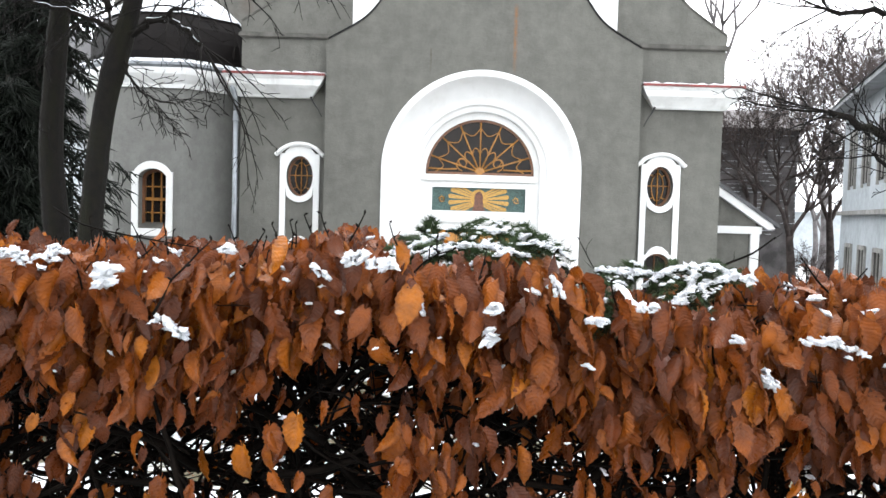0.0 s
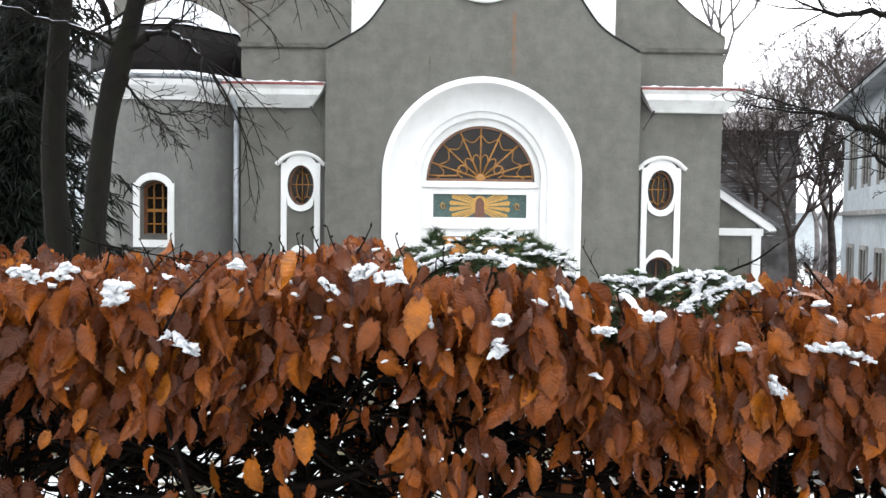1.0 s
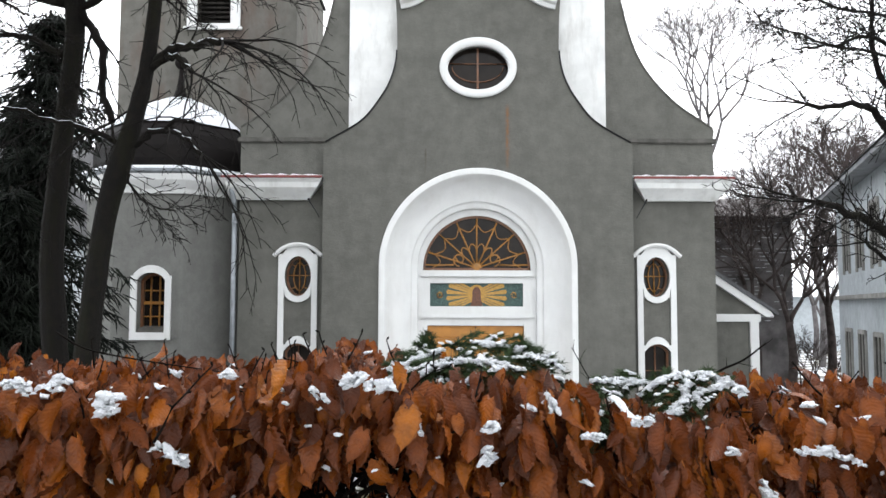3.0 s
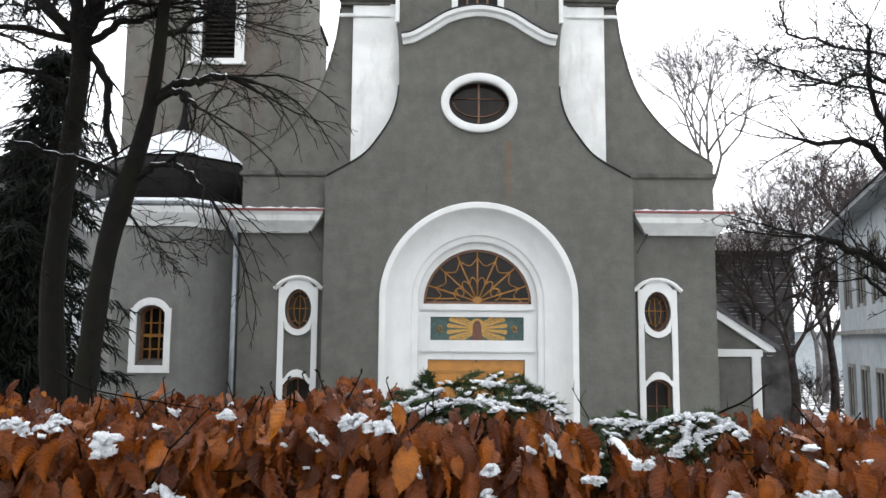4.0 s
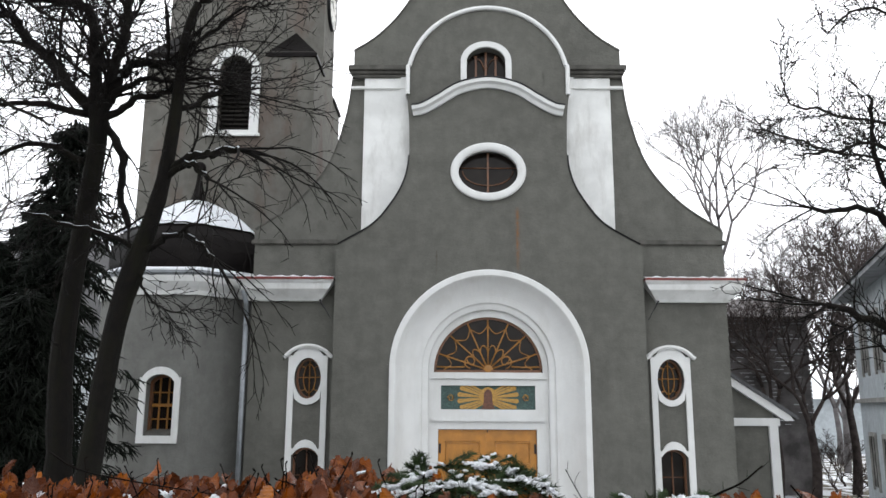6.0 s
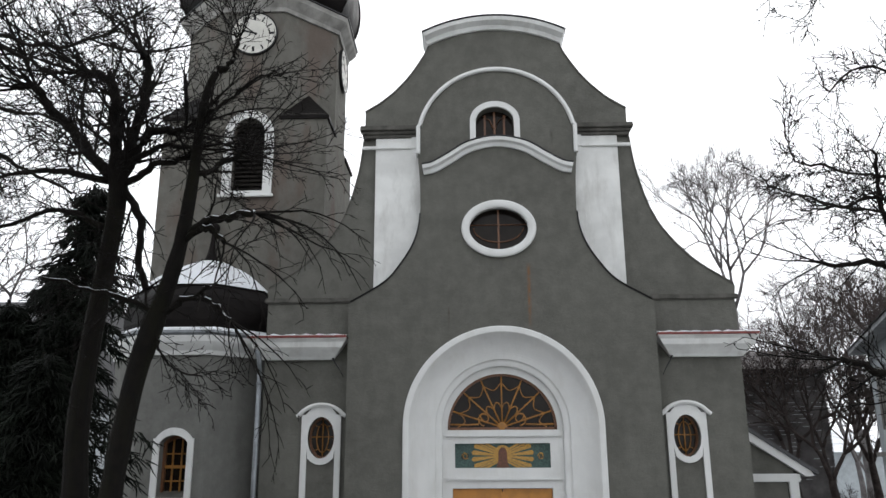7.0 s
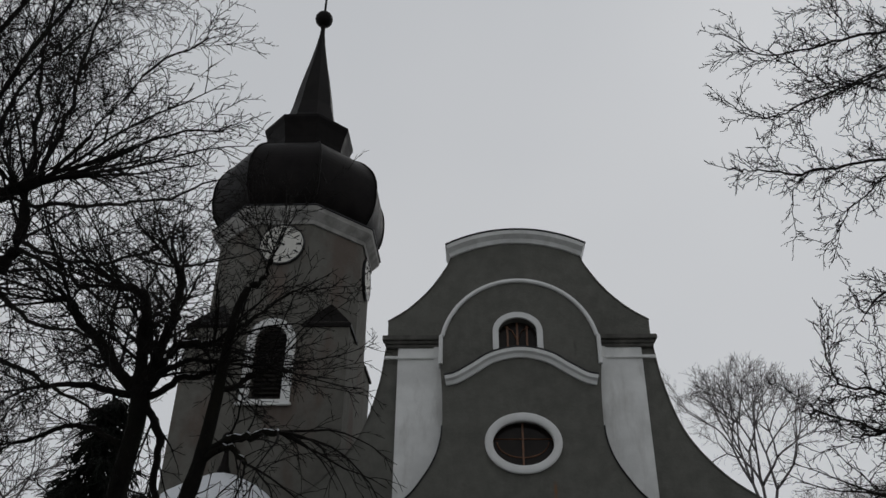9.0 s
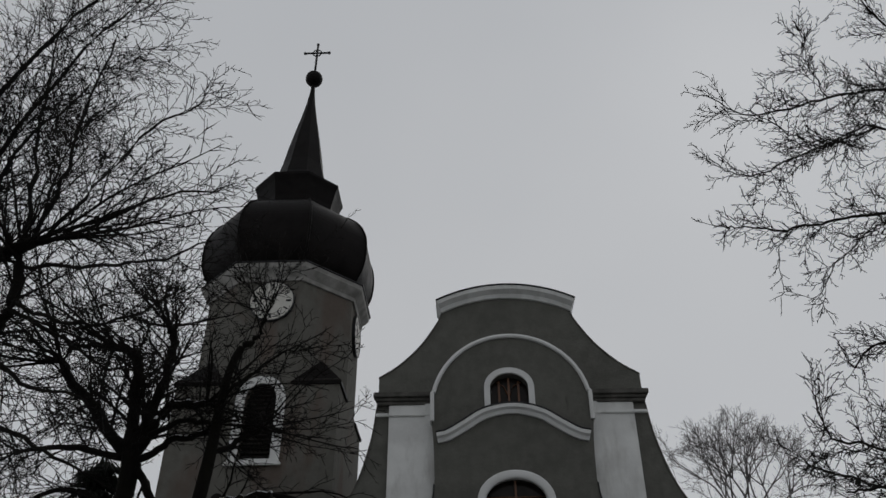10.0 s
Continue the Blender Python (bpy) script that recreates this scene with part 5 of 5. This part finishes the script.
def leaf_mesh(seed):
    """One dry hornbeam leaf with toothed edges and pleats along its veins, hanging from its stalk at the origin, facing -y."""
    rng = random.Random(seed)
    rows, us = 14, (-1.0, -0.72, -0.36, 0.0, 0.36, 0.72, 1.0)
    cols = len(us)
    V, UV, F = [], [], []
    curl, fold, bow, skew, twist = rng.uniform(-1.0, 1.2), rng.uniform(0.0, 0.8), rng.uniform(-0.7, 0.9), rng.uniform(-0.18, 0.18), rng.uniform(-0.7, 0.7)
    L, W = 0.06, 0.0188
    for i in range(rows):
        v = i / (rows - 1)
        w = W * (math.sin(math.pi * min(1.0, v * 0.96 + 0.035) ** 0.8) ** 0.7)
        if v > 0.82:
            w *= 1 - 0.55 * ((v - 0.82) / 0.18) ** 0.7
        for j, u in enumerate(us):
            tooth = 1.0 if abs(u) < 0.9 or i in (0, rows - 1) else (1.08 if i % 2 else 0.9) + rng.uniform(-0.03, 0.03)
            a = twist * (v - 0.4) + skew
            px = u * w * tooth * (1 - 0.2 * abs(curl) * abs(u))
            py = -fold * abs(u) * w * 0.8 + curl * u * u * w * 0.85 + 0.0011 * math.sin(math.pi * (i + 2 * abs(u))) + 0.0009 * (1 if i % 2 else -1) * min(1, abs(u) * 2.5) + 0.0012 * rng.gauss(0, 1) * abs(u)
            x = px * math.cos(a) - py * math.sin(a) + skew * L * v * v
            y = px * math.sin(a) + py * math.cos(a) + bow * L * (v - 0.3) ** 2
            V.append((x, y, -L * v + 0.0085 * abs(u) * (1 - v)))
            UV.append((0.5 + 0.5 * u, v))
    for i in range(rows - 1):
        for j in range(cols - 1):
            a = i * cols + j
            F.append((a, a + 1, a + cols + 1, a + cols))
    b = len(V)
    V += [(-0.0006, 0, 0.0), (0.0006, 0, 0.0), (0.0008, 0.001, 0.012), (-0.0004, 0.001, 0.012)]
    UV += [(0.5, 0.0)] * 4
    F.append((b, b + 1, b + 2, b + 3))
    return V, F, UV


def lump(V, F, rng, x, y, z, rx, ry, rz, tilt=0.0):
    """A crumbly lump of snow, flat below and knobbly above."""
    base, ring, rows = len(V), 12, 6
    for j in range(rows):
        e = -0.5 + 2.0 * j / (rows - 1)
        for k in range(ring):
            a = 2 * math.pi * k / ring
            c = math.cos(e)
            px, py, pz = c * math.cos(a), c * math.sin(a), math.sin(e)
            q = 1 + 1.0 * noise.noise((x * 90 + px * 1.5, z * 90 + pz * 1.5, y * 90 + py * 1.5)) + 0.7 * noise.noise((x * 50 + px * 4, z * 50 + pz * 4, py * 4))
            dx, dz = px * rx * q, pz * rz * q
            V.append((x + dx * math.cos(tilt) - dz * math.sin(tilt), y + py * ry * q, z + dx * math.sin(tilt) + dz * math.cos(tilt)))
    for j in range(rows - 1):
        for k in range(ring):
            a, b = base + j * ring + k, base + j * ring + (k + 1) % ring
            F.append((a, b, b + ring, a + ring))
    F.append(tuple(base + k for k in reversed(range(ring))))
    F.append(tuple(base + (rows - 1) * ring + k for k in range(ring)))


def patch_of_snow(V, F, rng, x, y, z, w, h, tilt):
    """Many crumbs that lie together as one patch."""
    for k in range(16):
        a, q = rng.uniform(0, 6.28), math.sqrt(rng.random())
        dx, dz, r = w * q * math.cos(a), h * q * math.sin(a), rng.uniform(0.3, 0.62) * min(w, h * 1.3)
        lump(V, F, rng, x + dx * math.cos(tilt) - dz * math.sin(tilt), y + rng.uniform(-0.006, 0.006), z + dx * math.sin(tilt) + dz * math.cos(tilt), r * 1.3, r, r * 0.8, tilt + rng.gauss(0, 0.3))


def build_hedge():
    rng = random.Random(77)
    hedge = thing("hornbeam_hedge", (-0.7, -13.45, 1.28), "clipped hornbeam hedge with russet winter leaves and snow", "hedge")
    # stems and twigs
    for i in range(46):
        V, F = [], []
        x = -3.4 + 5.6 * i / 45 + rng.gauss(0, 0.03)
        base = (x, -13.42 + rng.gauss(0, 0.06), 1.25)
        line = wander(rng, base, (rng.gauss(0, 0.25), rng.gauss(0, 0.1), 1), 1.35, 8, 0.14, 0.02)
        line = [(px, min(-13.2, max(-13.62, py)), min(pz, hedge_top(px) - 0.05)) for px, py, pz in line]
        tube(V, F, line, [0.014 * (1 - 0.7 * j / 8) for j in range(9)], 6)
        soup_part("stem", V, F, SHADE_TWIG, hedge, "woody stem in a shade-dark colour")
    V, F = [], []
    for i in range(2100):
        x = rng.uniform(-2.6, 1.3) if i < 1800 else rng.uniform(-3.5, 2.2)
        top = hedge_top(x)
        z = top - 0.03 - abs(rng.gauss(0, 0.3)) if i < 1800 else rng.uniform(1.5, top - 0.1)
        y = -13.4 + rng.gauss(0, 0.12)
        a = rng.uniform(-1.1, 1.5)
        d = (rng.choice((-1, 1)) * math.cos(a), rng.gauss(0, 0.35), math.sin(a))
        ln = wander(rng, (x, y, z), d, rng.uniform(0.1, 0.34), 7, 0.26, 0.02)
        ln = [(p, min(-13.16, max(-13.68, b)), min(c, hedge_top(p) - 0.01)) for p, b, c in ln]
        r = rng.choice((0.0014, 0.002, 0.0028, 0.004, 0.006))
        tube(V, F, ln, [r * (1 - 0.09 * j) for j in range(8)], 4)
    # thick extra twigs, mostly at the back, added to darken the hedge's inside
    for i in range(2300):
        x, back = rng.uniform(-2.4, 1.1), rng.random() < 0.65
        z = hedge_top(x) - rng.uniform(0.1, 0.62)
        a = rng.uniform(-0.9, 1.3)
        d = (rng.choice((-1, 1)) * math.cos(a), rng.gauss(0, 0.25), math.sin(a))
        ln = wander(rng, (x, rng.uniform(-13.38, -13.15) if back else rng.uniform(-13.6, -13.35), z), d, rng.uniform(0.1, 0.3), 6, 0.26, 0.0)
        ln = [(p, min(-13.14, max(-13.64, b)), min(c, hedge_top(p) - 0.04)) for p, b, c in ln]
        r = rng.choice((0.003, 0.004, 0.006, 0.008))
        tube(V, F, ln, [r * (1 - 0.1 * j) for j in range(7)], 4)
    # bare shoots with swollen buds above the clipped top
    for i in range(260):
        x = rng.uniform(-2.4, 1.2)
        ln = wander(rng, (x, -13.42 + rng.gauss(0, 0.12), hedge_top(x) - 0.05), (rng.gauss(0, 0.7), rng.gauss(0, 0.3), 1), rng.uniform(0.06, 0.135), 5, 0.24, 0.05)
        tube(V, F, ln, [0.0022, 0.0018, 0.0016, 0.0014, 0.0013, 0.001], 4)
        for q in ln[2:]:
            bud = wander(rng, q, (rng.gauss(0, 1), rng.gauss(0, 0.5), 1), 0.008, 2, 0.1, 0)
            tube(V, F, bud, [0.0012, 0.002, 0.0004], 4)
    for ln, r in (([(-0.3, -13.42, 2.78), (-0.22, -13.42, 2.83), (-0.17, -13.43, 2.855), (-0.13, -13.43, 2.885)], 0.0028), ([(-0.42, -13.4, 2.78), (-0.45, -13.4, 2.83), (-0.475, -13.4, 2.875)], 0.0014),
                  ([(-1.42, -13.4, 2.9), (-1.36, -13.41, 2.87), (-1.25, -13.42, 2.85), (-1.1, -13.43, 2.83)], 0.002), ([(0.02, -13.4, 2.76), (-0.03, -13.4, 2.8), (-0.07, -13.4, 2.85)], 0.0026),
                  ([(-0.1, -13.45, 2.765), (0.06, -13.45, 2.785), (0.16, -13.44, 2.81), (0.25, -13.44, 2.845)], 0.0026)):
        path = spline(ln, 3)
        tube(V, F, path, [r * (1 - 0.5 * i / len(path)) for i in range(len(path))], 5)
        ramify(V, F, rng, path, r * 0.7, 0, 0.05, 0.025, 0.02, 0.15, 0.0008, 0.3)
    soup_part("twig_tangle", V, F, SHADE_TWIG, hedge, "tangle of wet twigs, inner shade in their colour")
    # leaves, in small hanging bunches
    kinds = [leaf_mesh(s) for s in range(18)]
    shared = []
    for V, F, UV in kinds:
        ob = soup_part("leaf", V, F, LEAF_ONE, None, "", True, UV)
        shared.append(ob.data)
        bpy.data.objects.remove(ob)
    AV, AF, AU, singles, made, tries = [], [], [], 0, 0, 0
    while made < 12500 and tries < 90000:
        tries += 1
        near = rng.random() < 0.75
        x = rng.uniform(-1.75, 0.35) if near else rng.uniform(-3.5, 2.2)
        top = hedge_top(x)
        d = abs(rng.gauss(0, 0.26)) if near else rng.uniform(0, 1.4)
        z = top + 0.03 - d
        if z < 1.42:
            continue
        patch = noise.noise((x * 6.0, z * 6.5, 5.0))
        if d < 0.15:
            keep = 1.0
        elif d < 0.3:
            keep = (0.5 if x > -0.62 else 0.06) + 1.3 * patch
        else:
            keep = (0.4 if -0.62 < x < -0.2 else 0.2) + 1.2 * patch
        if ((x + 0.81) / 0.07) ** 2 + ((z - 2.69) / 0.075) ** 2 < 1:
            keep = 0.06
        front = rng.random() < 0.62
        if near and rng.random() > (keep if front else max(keep, 0.62 + 0.9 * patch)):
            continue
        facing = rng.gauss(0, 0.75)
        for twin in range(rng.choice((1, 1, 2, 3))):
            depth = abs(rng.gauss(0, 0.13))
            y = -13.72 + depth * 0.9 if front else -13.12 - depth * 0.6
            if d < 0.1:
                y = rng.uniform(-13.72, -13.12)
            y += 0.03 * noise.noise((x * 5, z * 5, 2))
            s = rng.uniform(0.5, 1.08) if d < 0.2 else rng.uniform(0.45, 0.9)
            up = rng.random() < (0.07 if d < 0.06 else 0.0)
            m = Matrix.Translation((x + twin * rng.gauss(0, 0.016), y, z - twin * rng.uniform(0.0, 0.025))) @ Euler((rng.gauss(-0.3, 0.3) + (2.4 if up else 0), rng.gauss(0, 0.26), facing + rng.gauss(0, 0.5) + (0 if front else math.pi)), "ZYX").to_matrix().to_4x4() @ Matrix.Diagonal((s * rng.uniform(0.9, 1.15), s, s, 1))
            k = rng.randrange(len(kinds))
            made += 1
            if singles < 300 and front and -1.4 < x < 0.0 and z > 2.45 and depth < 0.07:
                ob = new("leaf", shared[k])
                ob.parent = hedge
                ob.matrix_parent_inverse = Matrix.Translation(-Vector(hedge.location))
                ob.matrix_basis = m
                singles += 1
            else:
                b = len(AV)
                V, F, UV = kinds[k]
                AV += [tuple(m @ Vector(v)) for v in V]
                AU += UV
                AF += [tuple(b + i for i in f) for f in F]
    tagged(soup_part("leaf_mass", AV, AF, LEAF_MANY, hedge, "dense russet dry leaves", True, AU), kind="stuff")
    # snow caught on the leaves: the large patches first, then crumbs along the top
    V, F = [], []
    for sx, sz, sw, sh, tilt in ((-1.285, 2.831, 0.039, 0.007, 0.05), (-1.316, 2.837, 0.02, 0.007, 0), (-1.183, 2.813, 0.016, 0.015, 0.3), (-1.102, 2.748, 0.017, 0.008, -0.2), (-1.08, 2.733, 0.01, 0.006, -0.5), (-0.887, 2.824, 0.016, 0.005, -0.6),
                                (-0.842, 2.843, 0.02, 0.009, 0.4), (-0.799, 2.836, 0.021, 0.008, 0), (-0.559, 2.813, 0.017, 0.006, -1.1), (-0.644, 2.779, 0.011, 0.007, 0.2), (-0.653, 2.739, 0.01, 0.014, 0.2)):
        patch_of_snow(V, F, rng, sx, -13.73, sz, sw, sh, tilt)
    for sx, sz, sw, sh, tilt in ((-0.498, 2.765, 0.015, 0.006, 0), (-0.307, 2.745, 0.013, 0.006, -0.1), (-0.193, 2.743, 0.02, 0.006, -0.1), (-0.165, 2.746, 0.016, 0.007, -0.2), (-0.129, 2.732, 0.018, 0.005, -0.2), (-0.251, 2.69, 0.017, 0.009, -0.8),
                                (-0.288, 2.829, 0.011, 0.006, 0), (-0.428, 2.786, 0.016, 0.006, 0), (-1.258, 2.842, 0.013, 0.006, 0.1), (-0.75, 2.779, 0.011, 0.005, -1.0), (-1.019, 2.851, 0.013, 0.006, 0)):
        patch_of_snow(V, F, rng, sx, -13.72, sz, sw, sh, tilt)
    for i in range(230):
        x = rng.uniform(-2.4, 1.0)
        r = rng.uniform(0.002, 0.009)
        lump(V, F, rng, x, rng.uniform(-13.68, -13.2), hedge_top(x) + rng.uniform(-0.012, 0.02), r * 1.4, r * 1.2, r * 0.55, rng.gauss(0, 0.35))
    for i in range(60):
        x = rng.uniform(-1.7, 0.4)
        r = rng.uniform(0.0025, 0.006)
        lump(V, F, rng, x, rng.uniform(-13.73, -13.64), hedge_top(x) - rng.uniform(0.02, 0.3), r * 1.3, r, r * 0.6, rng.gauss(0, 0.6))
    tagged(soup_part("snow_clumps", V, F, SNOW, hedge, "small clumps of fresh snow"), kind="stuff")


build_hedge()


def fir_sprig(seed, stem, snowy=0.75, reach=0.075):
    """A cut fir sprig lying along a line on the hedge, flat combs of needles on each side and snow on top."""
    rng = random.Random(seed)
    t = thing("fir_sprig", stem[0], "cut green fir sprig lying on the hedge under snow", "fir sprig", "fir sprigs on the hedge")
    main = spline(stem, 5)
    main = [tuple(Vector(q) + Vector((rng.gauss(0, 0.001), rng.gauss(0, 0.002), rng.gauss(0, 0.001)))) for q in main]
    lines = [(main, 0.0028)]
    n = len(main) - 1
    for j in range(1, n):
        along = (Vector(main[j + 1]) - Vector(main[j - 1])).normalized()
        across = along.cross(Vector((0, -0.45, 0.9))).normalized()
        for s in (-1, 1):
            if rng.random() < 0.28:
                continue
            d = along * 0.75 + across * s * 0.75 + Vector((0, -0.1, rng.uniform(-0.12, 0.22)))
            lines.append((wander(rng, main[j], d, reach * rng.uniform(0.55, 1.1) * (1.1 - 0.6 * j / n), 5, 0.09, -0.05), 0.0014))
    V, F = [], []
    for ln, r in lines:
        tube(V, F, ln, [r * (1 - 0.6 * i / len(ln)) for i in range(len(ln))], 5)
    soup_part("stem", V, F, SHADE_TWIG, t, "brown woody stem")
    V, F = [], []
    for ln, r in lines:
        for a, b in zip(ln, ln[1:]):
            a, b = Vector(a), Vector(b)
            al = (b - a).normalized()
            flat = al.cross(Vector((0, -0.45, 0.9))).normalized()
            lift = flat.cross(al)
            for k in range(max(10, int((b - a).length * 2200))):
                p = a + (b - a) * rng.random()
                s = (flat * rng.choice((-1, 1)) * rng.uniform(0.5, 1) + lift * rng.gauss(0.15, 0.5)).normalized()
                tip = p + (s * 0.85 + al * 0.6) * rng.uniform(0.01, 0.0165)
                w = al.cross(s) * 0.001
                i = len(V)
                V += [tuple(p - w), tuple(p + w), tuple(tip), tuple(p + s * 0.0012)]
                F += [(i, i + 1, i + 2), (i, i + 2, i + 3), (i + 1, i + 3, i + 2)]
    tagged(soup_part("needles", V, F, NEEDLE, t, "dark green needles", False), kind="stuff")
    V, F = [], []
    for ln, r in lines:
        whole = spline(ln, 3)
        for i, q in enumerate(whole):
            cover = (snowy + 0.1 if r > 0.002 else snowy - 0.72) + 1.1 * noise.noise((q[0] * 30, q[1] * 30, q[2] * 30 + seed))
            if rng.random() < cover and i < len(whole) - 1:
                k = rng.uniform(0.0035, 0.007) * (1.1 if r > 0.002 else 0.75)
                lump(V, F, rng, q[0], q[1], q[2] + 0.0035, k * 1.3, k * 1.2, k * 0.62, rng.gauss(0, 0.3))
    if V:
        tagged(soup_part("snow", V, F, SNOW, t, "fresh snow on the needles"), kind="stuff")


fir_sprig(51, [(-0.714, -13.45, 2.867), (-0.764, -13.45, 2.85), (-0.834, -13.46, 2.822)])
fir_sprig(52, [(-0.714, -13.42, 2.879), (-0.652, -13.42, 2.881), (-0.591, -13.42, 2.874), (-0.555, -13.42, 2.849)], 0.6)
fir_sprig(53, [(-0.757, -13.52, 2.828), (-0.705, -13.52, 2.849), (-0.648, -13.52, 2.855), (-0.576, -13.52, 2.839)], 0.95)
fir_sprig(54, [(-0.636, -13.48, 2.853), (-0.577, -13.48, 2.859), (-0.516, -13.48, 2.849)])
fir_sprig(55, [(-0.667, -13.54, 2.838), (-0.714, -13.54, 2.819), (-0.775, -13.54, 2.809)], 0.7)
fir_sprig(56, [(-0.725, -13.42, 2.84), (-0.742, -13.4, 2.866), (-0.75, -13.4, 2.888)], 0.05, 0.045)
fir_sprig(57, [(-0.622, -13.42, 2.851), (-0.581, -13.42, 2.864), (-0.56, -13.42, 2.878)], 0.2, 0.045)
fir_sprig(58, [(-0.525, -13.56, 2.833), (-0.479, -13.58, 2.792), (-0.439, -13.6, 2.748)], 0.15)
fir_sprig(59, [(-0.365, -13.46, 2.79), (-0.315, -13.46, 2.823), (-0.251, -13.46, 2.826), (-0.201, -13.46, 2.814)], 0.8, 0.055)
fir_sprig(60, [(-0.335, -13.44, 2.808), (-0.38, -13.44, 2.813), (-0.439, -13.44, 2.813)], 0.8, 0.06)
fir_sprig(61, [(-0.453, -13.5, 2.82), (-0.429, -13.5, 2.79), (-0.419, -13.52, 2.761)], 0.7, 0.05)
fir_sprig(62, [(-0.3, -13.52, 2.819), (-0.319, -13.54, 2.788), (-0.357, -13.56, 2.762)], 0.9, 0.06)
fir_sprig(63, [(-0.221, -13.5, 2.815), (-0.274, -13.5, 2.798), (-0.322, -13.54, 2.769)], 0.8, 0.06)
fir_sprig(64, [(-0.676, -13.5, 2.856), (-0.743, -13.5, 2.844), (-0.811, -13.5, 2.817)], 0.45)
fir_sprig(65, [(-0.613, -13.56, 2.846), (-0.659, -13.56, 2.832), (-0.705, -13.57, 2.804)], 0.35, 0.06)
fir_sprig(66, [(-0.523, -13.58, 2.825), (-0.496, -13.6, 2.78), (-0.478, -13.62, 2.744)], 0.1, 0.06)


def cut_branch():
    """A sawn branch stub lying in the hedge, with snow along it."""
    t = thing("cut_branch", (-0.42, -13.55, 2.78), "short sawn branch stub with snow, lying on the hedge", "branch")
    V, F = [], []
    pts = spline([(-0.435, -13.52, 2.79), (-0.415, -13.58, 2.755), (-0.395, -13.64, 2.715), (-0.38, -13.69, 2.675)], 4)
    tube(V, F, pts, [0.014 + 0.0012 * math.sin(i * 2.1) for i in range(len(pts))], 10)
    soup_part("stub", V, F, plain("reddish_sawn_wood", (0.2, 0.075, 0.05), 0.6, vary=0.35, scale=60, bump=0.6), t, "reddish branch stub")
    V, F = [], []
    tube(V, F, [(x, y - 0.004, z + 0.013) for x, y, z in pts[:10]], [0.004, 0.011, 0.013, 0.01, 0.013, 0.012, 0.009, 0.011, 0.008, 0.003], 8)
    soup_part("snow", V, F, SNOW, t, "strip of snow")


cut_branch()
